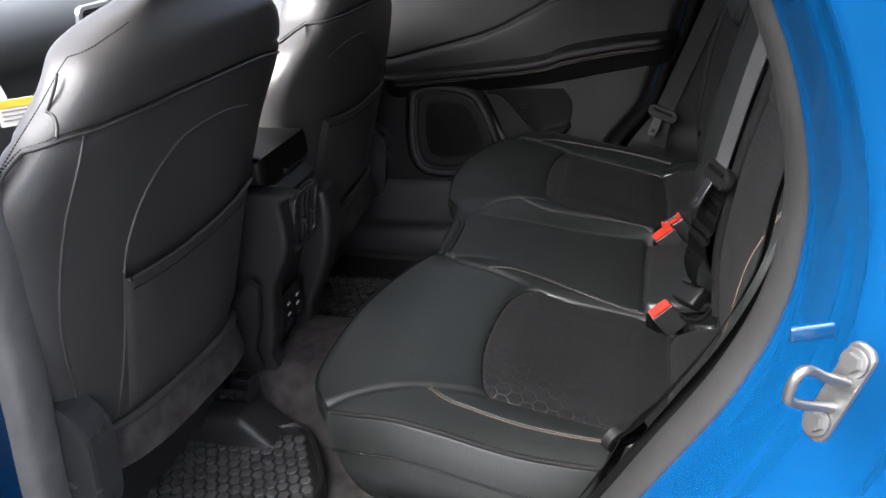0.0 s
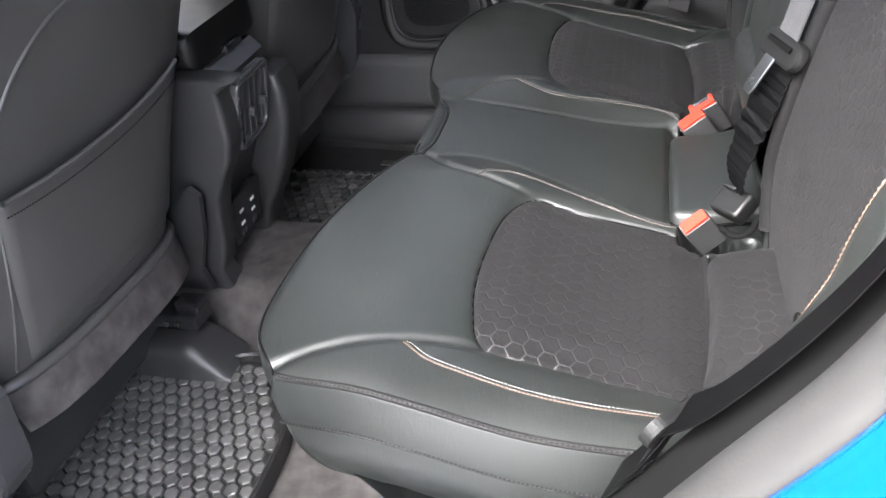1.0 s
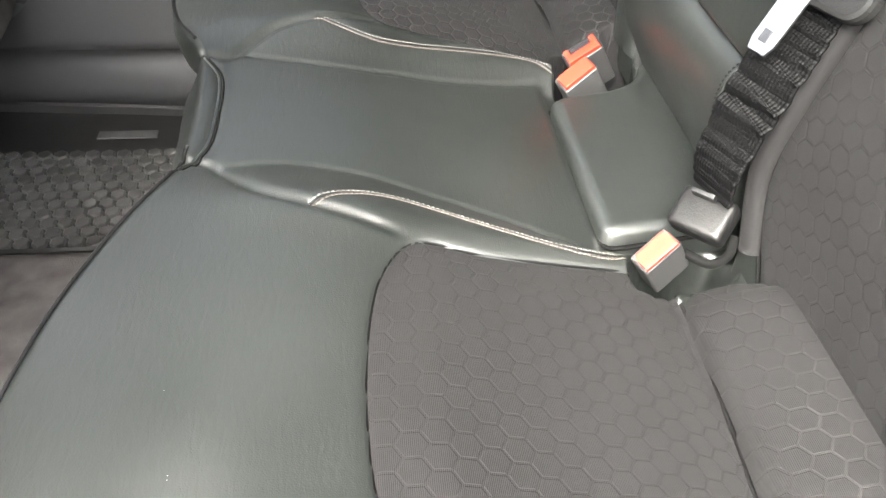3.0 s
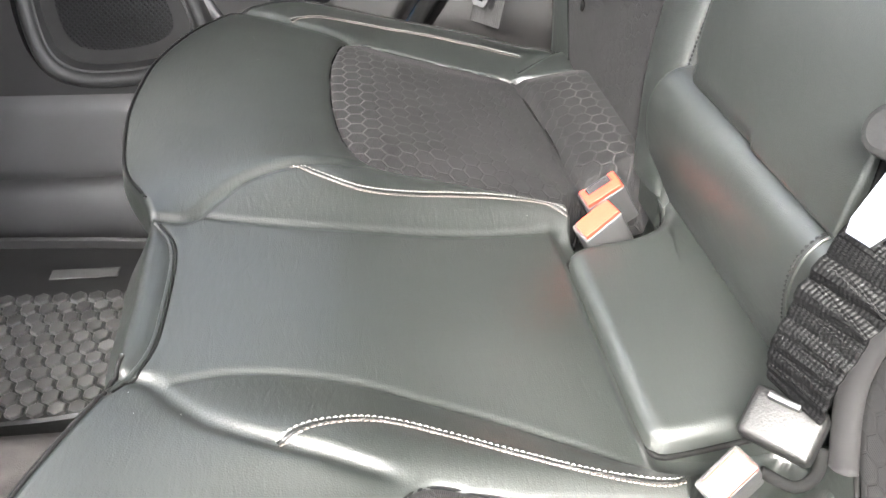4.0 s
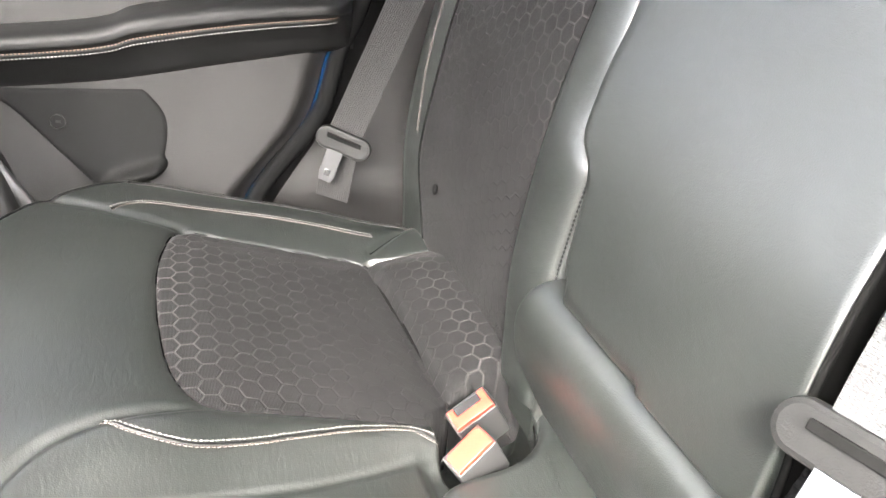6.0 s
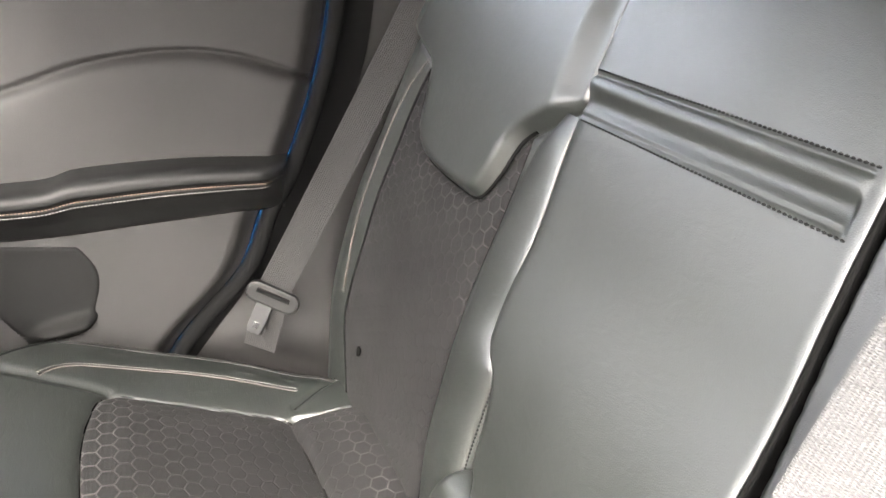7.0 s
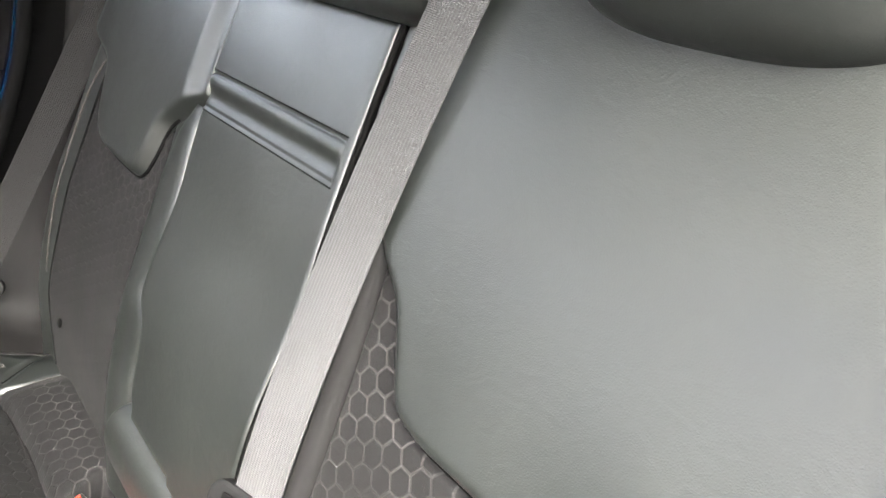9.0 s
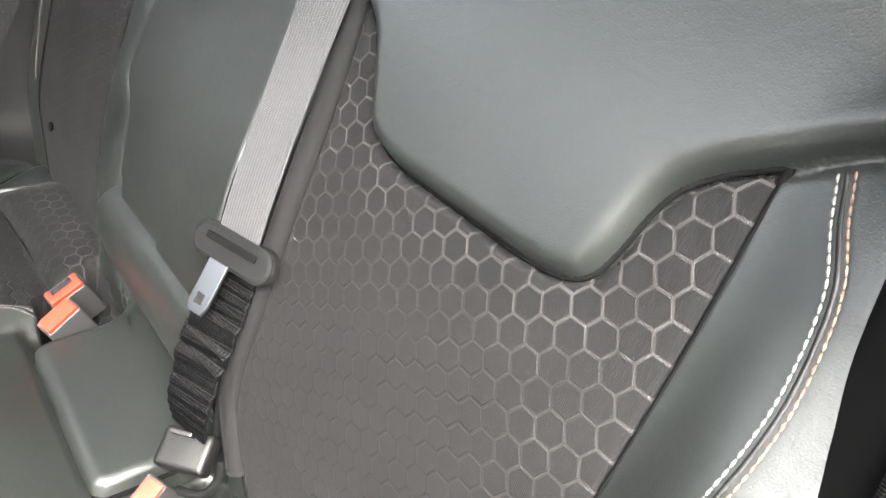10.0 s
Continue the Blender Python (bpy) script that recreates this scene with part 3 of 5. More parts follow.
def rear_cushion():
    b = thing("rear_bench_cushion", "black leather rear bench cushion with honeycomb fabric inserts and contrast stitching", "car seat")
    nt, nf, ns = 250, 26, 24
    vy = np.linspace(-1, 1, 460)
    vy = np.r_[np.full(ns, -1.0), vy, np.full(ns, 1.0)]
    drop_y = np.r_[np.linspace(0.345, 0.008, ns), np.zeros(460), np.linspace(0.008, 0.345, ns)]
    u = np.r_[np.zeros(nf), np.linspace(0, 1, nt)]
    drop_x = np.r_[np.linspace(0.345, 0.008, nf), np.zeros(nt)]
    U, V = np.meshgrid(u, vy, indexing="ij")
    DX, DY = np.meshgrid(drop_x, drop_y, indexing="ij")
    y = C + V * 0.56
    fx = np.where(V < 0, front_x(np.abs(V) * 0.56), front_x_far(np.abs(V) * 0.56))
    x = fx * (1 - U ** 0.9) + 0.43 * U ** 0.9
    y = C + V * half_w(x)
    z = cushion_top(x, y)
    bulge = smooth_curve([0, 0.010, 0.03, 0.046, 0.050, 0.054, 0.075, 0.10, 0.13, 0.18, 0.25, 0.345], [0.0, 0.004, 0.011, 0.0155, 0.0150, 0.0165, 0.021, 0.017, 0.003, -0.035, -0.10, -0.18])
    tuck = smooth_curve([0, 0.015, 0.04, 0.06, 0.10, 0.18, 0.27], [0.0, 0.005, 0.002, -0.008, -0.040, -0.10, -0.16])
    d = np.maximum(DX, DY)
    z = z - np.where(d > 0, d, 0)
    x = x - np.where(DX > 0, tuck(DX), 0)
    # the middle of the front edge swells forward below its piping
    x = x - np.where(DX > 0, 0.019 * np.exp(-((y - 1.445) / 0.085) ** 4) * step(0.0, 0.035, DX) * step(0.24, 0.10, DX), 0)
    # the near front corner sweeps back under the seat
    x = x + 0.42 * np.clip(d - 0.025, 0, 1) * np.exp(-np.clip(x - fx, 0, 1) / 0.10) * step(0.66, 0.98, -V)
    y = y + np.sign(V) * np.where(DY > 0, bulge(DY) * 0.9, 0)
    P = np.stack([x, y, z], 2)
    facing_up(grid_part("cushion_cover", P, LEATHER, b), (0, 0, 1))
    for side in (-1, 1):
        def hi(a, w, dd):
            yy = across(w, side)
            zz = cushion_top(a, yy, False) - 0.0045 * np.exp(-dd / 0.003)
            return np.stack([a, yy, zz], 2)
        fade = lambda a, w, dd: 0.015 + 1.0 * np.exp(-np.clip(0.468 - w, 0, 1) / 0.016) * step(0.30, 0.0, a) * (side < 0) + (0.08 if side < 0 else 0.50) * np.exp(-np.clip(a - 0.005, 0, 1) / 0.06)
        loop = np.vstack([INSERT, INSERT[:1]])
        tube("insert_seam", on_cushion(loop, side, -0.0030), 0.0019, GAP, b, "dark seam round the fabric insert")
        facing_up(filled("fabric_insert", INSERT, hi, lambda a, w: np.stack([a * 1.03, w], 2), FABRIC, b, "dark honeycomb-printed fabric insert", printed=fade), (0, 0, 1))

        def hr(a, w, dd):
            yy = across(w, side)
            foot = np.interp(w, [0.215, 0.30, 0.40, 0.456], [0.257, 0.2555, 0.2495, 0.2405])
            zz = cushion_top(a, yy, False) - end_rise(a, w) - 0.010 * np.exp(-np.clip(0.456 - w, 0, 1) / 0.004) + (0.043 - 0.019 * step(0.395, 0.456, w)) * np.clip(1 - ((0.338 - a) / (0.338 - foot)) ** 2, 0, 1) ** (0.5 + 0.5 * step(0.415, 0.452, w)) - 0.005 * np.exp(-dd / 0.003) - 0.020 * np.exp(-np.clip(w - 0.20, 0, 1) / 0.012)
            return np.stack([a, yy, zz], 2)
        fr = lambda a, w, dd: 0.06 + (0.14 if side < 0 else 0.30) * np.exp(-((a - 0.30) / 0.02) ** 2) * (step(0.2, 0.4, w) if side < 0 else 1.0)
        facing_up(filled("fabric_roll", ROLL, hr, lambda a, w: np.stack([a * 1.03, w], 2), FABRIC, b, "padded fabric roll at the back of the seat", rings=24, printed=fr), (0, 0, 1))
        tube("end_seam", on_cushion(BOLSTER, side, -0.0012), 0.0016, GAP, b, "dark seam at the bolster's end")
        # contrast stitching: a pale and a copper row either side of a raised seam
        inner = spline([(-0.028, 0.150), (-0.005, 0.137), (0.03, 0.129), (0.07, 0.135), (0.11, 0.145), (0.16, 0.156), (0.205, 0.160), (0.228, 0.153), (0.25, 0.143)], 70)
        outer = spline([(-0.037, 0.487), (-0.009, 0.505), (0.027, 0.511), (0.083, 0.516), (0.141, 0.516), (0.204, 0.509), (0.264, 0.502)], 70)
        for ln in (inner, outer):
            second = TAN if side < 0 and ln is outer else PALE
            for off, mat, nm, lab in ((0.0025 * side, THREAD, "pale_stitching", "pale stitching"), (-0.0025 * side, second, "copper_stitching", "copper stitching")):
                p = on_cushion(offset_line(ln, off), side, 0.0006)
                stitches(nm, p, cushion_normals(p), mat, b, lab)
            tube("seam_welt", on_cushion(ln, side, -0.0002), 0.0014, MATTE, b)
        ff = front_x if side < 0 else front_x_far
        edge = spline([(ff(q), q / 0.56 * half_w(ff(q))) for q in np.linspace(0.09, 0.56, 16)], 90)
        pp = np.stack([edge[:, 0], C + side * edge[:, 1], cushion_top(edge[:, 0], C + side * edge[:, 1])], 1)
        tube("piping", pp + np.array([-0.0005, 0, 0.0002]), 0.0016, MATTE, b)
        xs = np.linspace(ff(0.56) + 0.002, 0.33, 80)
        ys = half_w(xs)
        p = np.stack([xs, C + side * ys, cushion_top(xs, C + side * ys)], 1)
        tube("side_welt", p + np.array([0, side * 0.0008, -0.0016]), 0.0034, TRIM, b, sides=10)
        stitches("side_stitching", p + np.array([0, side * 0.0032, 0.0014]), (0, side * 0.6, 0.8), BLACK_THREAD, b, "", 0.0024, 0.0022, 0.0013)
        low = p + np.array([0, side * 0.0140, -0.050])
        tube("side_welt", low, 0.0009, MATTE, b)
        stitches("side_stitching", low + np.array([0, side * 0.002, 0.005]), (0, side * 0.95, 0.3), BLACK_THREAD, b)
    pan = lambda a, yy, dd: np.stack([a, yy, panel_z(a) - 0.015 * (1 - np.sqrt(np.clip(1 - (1 - np.clip(dd / 0.014, 0, 1)) ** 2, 0, 1))) - 0.030 * (dd < 1e-6)], 2)
    facing_up(filled("rear_panel", PANEL, pan, lambda a, yy: np.stack([a, yy], 2), LEATHER, b, "flat leather panel behind the middle seat", rings=56), (0, 0, 1))
    front = PANEL[(PANEL[:, 0] < 0.345)]
    k = int(np.argmax(np.hypot(*np.diff(np.vstack([front, front[:1]]), axis=0).T)))
    front = np.roll(front, -k - 1, axis=0)
    # the shade at the panel's foot, drawn as a black cord
    tube("panel_seam", np.c_[front, panel_z(front[:, 0]) - 0.0185], 0.0022, GAP, b, "black cord standing for shade under the panel's edge")
    q = MIDFRONT
    yy = 1.442 + q[:, 1]
    tube("front_piping", np.stack([q[:, 0], yy, cushion_top(q[:, 0], yy) + 0.0012], 1), 0.0017, LEATHER, b)
    tube("front_seam", np.stack([q[:, 0] + 0.0032, yy, cushion_top(q[:, 0] + 0.0032, yy) + 0.0002], 1), 0.0008, GAP, b, "dark seam behind the piping")
    return b


def panel_z(x):
    return 0.276 + 0.07 * (x - 0.215)


rear_cushion()

# ---- rear backrests ----
back_x = smooth_curve([0.20, 0.30, 0.38, 0.45, 0.54, 0.63, 0.72, 0.86, 0.95, 1.02], [0.330, 0.325, 0.322, 0.327, 0.341, 0.366, 0.390, 0.432, 0.462, 0.487])
SHIELD = {-1: spline([(0.120, 0.765), (0.150, 0.735), (0.175, 0.711), (0.203, 0.690), (0.221, 0.662), (0.240, 0.635), (0.268, 0.626), (0.305, 0.625), (0.351, 0.625), (0.392, 0.625), (0.422, 0.629), (0.437, 0.638), (0.445, 0.656), (0.450, 0.677), (0.458, 0.695), (0.474, 0.710), (0.499, 0.725), (0.528, 0.742), (0.60, 0.775)], 140),
          1: spline([(0.165, 0.76), (0.20, 0.741), (0.230, 0.722), (0.262, 0.697), (0.276, 0.658), (0.292, 0.632), (0.32, 0.626), (0.40, 0.627), (0.435, 0.633), (0.462, 0.652), (0.480, 0.690), (0.497, 0.718), (0.54, 0.733), (0.60, 0.750)], 120)}
SHIELD_POLY = {k: np.vstack([v, [(0.60, 1.1), (v[0, 0], 1.1)]]) for k, v in SHIELD.items()}


def fabric_outline(inner, outer, edge):
    keep = [q for q in edge if inner[-1][0] + 0.002 < q[0] < outer[0][0] - 0.002]
    lo = [(0.5 * (inner[0][0] + outer[-1][0]) + k, 0.268) for k in (0.05, -0.05)]
    return np.vstack([keep, spline(outer, 50), lo, spline(inner, 50)])


FAB = {-1: fabric_outline([(0.207, 0.27), (0.178, 0.32), (0.169, 0.365), (0.175, 0.42), (0.183, 0.50), (0.183, 0.56), (0.176, 0.63), (0.169, 0.69), (0.164, 0.718)], [(0.499, 0.724), (0.501, 0.66), (0.502, 0.58), (0.499, 0.50), (0.490, 0.42), (0.478, 0.35), (0.465, 0.27)], SHIELD[-1]),
       1: fabric_outline([(0.215, 0.27), (0.220, 0.34), (0.226, 0.40), (0.230, 0.48), (0.236, 0.56), (0.242, 0.65), (0.246, 0.695)], [(0.516, 0.724), (0.522, 0.66), (0.519, 0.58), (0.514, 0.50), (0.518, 0.42), (0.516, 0.37), (0.480, 0.27)], SHIELD[1])}
ARM_L = smooth_curve([0.36, 0.43, 0.45, 0.50, 0.522, 0.538, 0.56, 0.65, 0.74, 0.77, 0.90], [1.588, 1.592, 1.602, 1.608, 1.618, 1.638, 1.646, 1.656, 1.672, 1.678, 1.686])
WING = smooth_curve([0.28, 0.36, 0.50, 0.525, 0.54, 0.56, 0.65, 0.74, 0.90], [1.618, 1.622, 1.623, 1.629, 1.642, 1.649, 1.658, 1.672, 1.680])
ARM_R = smooth_curve([0.36, 0.51, 0.60, 0.74, 0.90], [1.350, 1.362, 1.372, 1.387, 1.400])


def back_out(y, z, insert=True):
    """How far the backrest's cover stands out (towards the front) from its base line."""
    w = np.abs(y - C)
    wing = np.where(y < C, 0.038 + 0.020 * step(0.50, 0.40, z) - 0.020 * step(0.55, 0.68, z), 0.003)
    o = wing * step(0.495, 0.560, w) * (1 - step(0.70, 0.80, z)) * step(0.26, 0.36, z)
    o = o - np.where(y < C, 0.06, 0.16) * np.clip(w - 0.565, 0, 1) - 0.03 * (1 - np.sqrt(1 - np.clip((w - 0.58) / 0.036, 0, 1) ** 2)) * (y > C)
    ds = np.where(y < C, sdf(w, z, SHIELD_POLY[-1]), sdf(w, z, SHIELD_POLY[1]))
    ds = np.where((y > 1.333) & (y < C), 0.2, ds)
    flush = 0.35 + 0.65 * np.where(y > C, step(0.0, 0.035, y - ARM_L(np.clip(z, 0.36, 0.90))), 1.0)
    o = o + 0.015 * np.sqrt(1 - (1 - np.clip((0.002 - ds) / 0.016, 0, 1)) ** 2) * flush
    o = o - 0.007 * np.exp(-(np.abs(ds) / 0.004) ** 2)
    df = np.where(y < C, sdf(w, z, FAB[-1]), sdf(w, z, FAB[1]))
    if insert:
        o = o - 0.016 * step(0.0, -0.0065, df)
    # the deep bay behind the folding armrest
    inside_bay = step(0.000, 0.010, WING(z) - y) * step(-0.004, 0.004, y - ARM_R(z)) * step(0.885, 0.875, z)
    o = o * (1 - inside_bay) - 0.035 * inside_bay
    return o


def back_point(y, z, insert=True, lift=0.0):
    o = back_out(y, z, insert) + lift
    return np.stack([back_x(z) - o * 0.95, y, z + o * 0.31], -1)


def backrest(name, y0, y1, n, label):
    b = thing(name, label, "car seat")
    z = np.linspace(0.25, 1.0, 330)
    ys = np.linspace(y0, y1, n)
    Z, Y = np.meshgrid(z, ys, indexing="ij")
    P = back_point(Y, Z)
    # rounded rim, then the sides and the back
    e = np.minimum(np.minimum(Y - y0, y1 - Y), 1.0 - Z + 0.0)
    P[..., 0] += 0.008 * np.clip(1 - e / 0.008, 0, 1) ** 2
    loop = np.vstack([P[:, 0], P[-1, 1:], P[-2::-1, -1], P[0, -2:0:-1]])
    loop2 = loop.copy()
    loop2[:, 0] = np.maximum(loop[:, 0] + 0.05, back_x(loop[:, 2]) + 0.09)
    facing_up(grid_part("back_cover", P, LEATHER, b), (-1, 0, 0.3))
    S = np.stack([loop, 0.7 * loop + 0.3 * loop2, loop2], 0)
    grid_part("back_side", S, LEATHER, b, wrap=True)
    side = -1 if y0 < C - 0.3 else 1
    out = FAB[side]
    hf = lambda a, zz, dd: back_point(C + side * a, zz, False, -0.0045 * np.exp(-dd / 0.0025) - 0.030 * step(-0.0005, -0.006, sdf(a, zz, SHIELD_POLY[side])))
    fade = lambda a, zz, dd: 0.035 + 0.45 * np.exp(-dd / 0.040) * step(0.42, 0.62, zz) + 0.12 * step(0.40, 0.50, a) * step(0.3, 0.6, zz)
    ob = filled("fabric_insert", out, hf, lambda a, zz: np.stack([a, zz * 1.05], 2), FABRIC, b, "dark honeycomb-printed fabric insert", printed=fade)
    facing_up(ob, (-1, 0, 0.3))
    tube("insert_seam", back_point(C + side * out[:, 0], out[:, 1], False, -0.0018), 0.0021, GAP, b, "dark seam round the fabric insert", up=(1, 0, 0))
    ln = spline([(0.523, 0.731), (0.533, 0.712), (0.546, 0.69), (0.553, 0.66), (0.556, 0.633), (0.555, 0.60), (0.549, 0.55), (0.545, 0.49), (0.532, 0.41)], 60)
    rows = ((-0.0035, THREAD, "pale_stitching"), (0.0035, TAN, "copper_stitching"))
    if side > 0:
        rows = ((-0.0017, PALE, "pale_stitching"), (0.0017, PALE, "pale_stitching"))
    for off, mat, nm in rows:
        q = offset_line(ln, off)
        p = back_point(C + side * q[:, 0], q[:, 1], True, 0.001)
        stitches(nm, p, (-0.95, 0, 0.3), mat, b, "", 0.0042 if side < 0 else 0.0030, 0.0008 if side < 0 else 0.0014, 0.0009 if side < 0 else 0.00065)
    tube("seam_welt", back_point(C + side * ln[:, 0], ln[:, 1], True, -0.0006), 0.0014, MATTE, b)
    return b


near_back = backrest("rear_seat_back", 0.885, 1.315, 200, "black leather rear backrest with honeycomb fabric centre, beside the open door")
far_back = backrest("rear_seat_back", 1.336, 2.090, 370, "wide black leather rear backrest with folding armrest and fabric centre")


SEAM_TOP = 0.772


def inner_wing(b):
    """The padded bolster between the far fabric and the folding armrest."""
    z = np.linspace(0.285, 0.735, 130)
    a = np.linspace(np.pi, -0.5, 40)
    Z, A = np.meshgrid(z, a, indexing="ij")
    inner = C + np.interp(Z, [0.27, 0.34, 0.40, 0.48, 0.56, 0.65, 0.70, 0.74], [0.213, 0.217, 0.223, 0.227, 0.233, 0.238, 0.232, 0.212])
    outer = WING(Z)
    h = 0.010 * step(0.585, 0.50, Z) + 0.0045 * step(0.745, 0.70, Z)
    c, s_ = np.cos(A), np.sin(A)
    y = inner + (outer - inner) * (0.5 + 0.5 * np.sign(c) * np.abs(c) ** 0.85)
    y = np.where(A < 0, outer - 0.004 * np.sin(-A), y)
    o = np.where(A < 0, -0.045 * np.sin(-A) / 0.48, h * np.abs(s_) ** 0.9) - 0.003 + 0.004 * step(0.54, 0.60, Z)
    P = np.stack([back_x(Z) - o * 0.95, y, Z + o * 0.31], 2)
    ob = facing_up(grid_part("inner_wing", P, LEATHER, b, "padded black leather bolster beside the armrest"), (-1, 0, 0.3))
    k = int(np.argmin(np.abs(a - 0.12)))
    low = (z > 0.40) & (z < 0.530)
    stitches("wing_stitching", P[low, k] + np.array([-0.0004, 0, 0]), (-0.6, -0.8, 0.2), BLACK_THREAD, ob)
    return ob


inner_wing(far_back)


def fabric_edge(b):
    """The fabric-covered rounded edge of the near backrest, beside the middle belt."""
    q = spline([(0.184, 0.29), (0.168, 0.33), (0.161, 0.365), (0.167, 0.42), (0.175, 0.50), (0.175, 0.56), (0.168, 0.63), (0.161, 0.69), (0.155, 0.735)], 80)
    tube("fabric_edge_roll", back_point(C - q[:, 0], q[:, 1], True, 0.001), 0.0110, FABRIC, b, "rounded dark fabric edge", 18, 0.8, (1, 0, 0))


fabric_edge(near_back)


def armrest(b):
    z = np.linspace(0.415, 0.868, 300)
    v = 0.5 - 0.5 * np.cos(np.linspace(0, np.pi, 110))
    Z, V = np.meshgrid(z, v, indexing="ij")
    y = ARM_R(Z) + 0.003 + (ARM_L(Z) - ARM_R(Z) - 0.005) * V
    edge = np.minimum(np.minimum(V, 1 - V) * 0.29, np.minimum(0.868 - Z, Z - 0.415))
    soft = np.where(V > 0.5, 0.003 + 0.012 * step(0.60, 0.52, Z), 0.0022 + 0.006 * step(0.50, 0.44, Z))
    o = soft * (np.sqrt(np.clip(1 - (1 - np.clip(edge / np.where(V > 0.5, 0.018, 0.006), 0, 1)) ** 2, 0, 1)) - 1) + 0.006 + 0.012 * step(0.66, 0.50, Z)
    # a soft roll between two stitched seams
    band = -0.0036 * np.exp(-((Z - 0.750) / 0.0085) ** 2) + 0.0016 * np.exp(-((Z - 0.763) / 0.006) ** 2)
    band = band - 0.0020 * np.exp(-((Z - 0.7385) / 0.0012) ** 2) - 0.0022 * np.exp(-((Z - SEAM_TOP) / 0.0014) ** 2)
    o = o + band * step(0.030, 0.050, V)
    P = np.stack([back_x(Z) - o * 0.95, y, Z + o * 0.3], 2)
    rim_ = np.vstack([P[:, 0], P[-1, 1:], P[-2::-1, -1], P[0, -2:0:-1]])
    ob = facing_up(grid_part("armrest", P, LEATHER, b, "folded-up black leather armrest"), (-1, 0, 0.3))
    # shade in the crease drawn as a black tube, leather sides coloured black
    tube("armrest_gap", rim_ + np.array([0.004, 0, -0.001]), 0.0026, GAP, ob, "black tube standing for shade round the armrest", up=(1, 0, 0))
    grid_part("armrest_side", np.stack([rim_, rim_ + np.array([0.03, 0, -0.005])], 0), GAP, ob, wrap=True)
    for zz in (0.7350, SEAM_TOP + 0.0035):
        k = np.argmin(np.abs(z - zz))
        stitches("armrest_stitching", P[k, 12:-8] + np.array([-0.0003, 0, 0]), (-0.95, 0, 0.3), BLACK_THREAD, ob)
    return ob


armrest(far_back)


def armrest_roll():
    b = thing("armrest_hinge_roll", "padded black leather roll below the folded armrest", "car seat")
    ys = 1.494 - 0.147 * np.cos(np.linspace(0, np.pi, 60))
    sec = closed_spline([(0.350, 0.262), (0.328, 0.295), (0.306, 0.345), (0.297, 0.385), (0.303, 0.411), (0.320, 0.422), (0.345, 0.416), (0.362, 0.36), (0.365, 0.29)], 40)
    P = np.zeros((60, 40, 3))
    c = sec.mean(0)
    for i, y in enumerate(ys):
        e = min(y - ys[0], ys[-1] - y)
        k = 0.80 + 0.20 * math.sqrt(1 - (1 - min(1.0, e / 0.012)) ** 2)
        q = c + (sec - c) * k
        P[i, :, 0], P[i, :, 2] = q[:, 0], q[:, 1]
        P[i, :, 1] = y + step(1.48, 1.64, y) * (0.22 * (0.42 - q[:, 1]) - 0.012)
    f = grid_faces(60, 40, True) + [tuple(range(40)), tuple(range(59 * 40, 60 * 40))[::-1]]
    mesh_part("roll_cover", P.reshape(-1, 3), f, LEATHER, b)
    k = int(np.argmin(np.abs(ys - 1.368)))
    ring = P[k, 3:24]
    tube("end_seam", ring, 0.0015, LEATHER, b, sides=6, up=(0, 1, 0))
    stitches("end_stitching", ring + np.array([-0.0004, 0.004, 0.0004]), (-0.9, 0, 0.4), BLACK_THREAD, b)


armrest_roll()


def headrest(y0, y1, z0, label, square=2.8, end=0.42, seams=(5, 34)):
    b = thing("rear_headrest", label, "headrest", "rear headrests")
    n = 40
    ys = np.linspace(0, 1, n)
    sec = closed_spline([(0.0, 0.0), (-0.035, 0.02), (-0.045, 0.07), (-0.03, 0.14), (0.02, 0.17), (0.07, 0.15), (0.085, 0.08), (0.06, 0.01)], 40)
    c = sec.mean(0)
    P = np.zeros((n, 40, 3))
    for i, v in enumerate(ys):
        k = (1 - abs(2 * v - 1) ** square) ** end if 0 < v < 1 else 0.25
        k = max(k, 0.3)
        q = c + (sec - c) * k
        P[i, :, 0] = back_x(z0) + q[:, 0] - 0.0
        P[i, :, 1] = y0 + (y1 - y0) * v
        P[i, :, 2] = z0 + q[:, 1]
    f = grid_faces(n, 40, True) + [tuple(range(40)), tuple(range((n - 1) * 40, n * 40))[::-1]]
    mesh_part("headrest_cover", P.reshape(-1, 3), f, LEATHER, b)
    for k in seams:
        tube("side_seam", np.vstack([P[k], P[k, :1]]), 0.0016, LEATHER, b, sides=6, up=(0, 1, 0))
    return b


headrest(1.00, 1.262, 0.893, "black leather outer headrest lowered on the backrest")
headrest(1.72, 1.98, 0.893, "black leather outer headrest lowered on the backrest")
headrest(1.338, 1.700, 0.868, "black leather middle headrest lowered on the backrest", 9, 0.22, ())


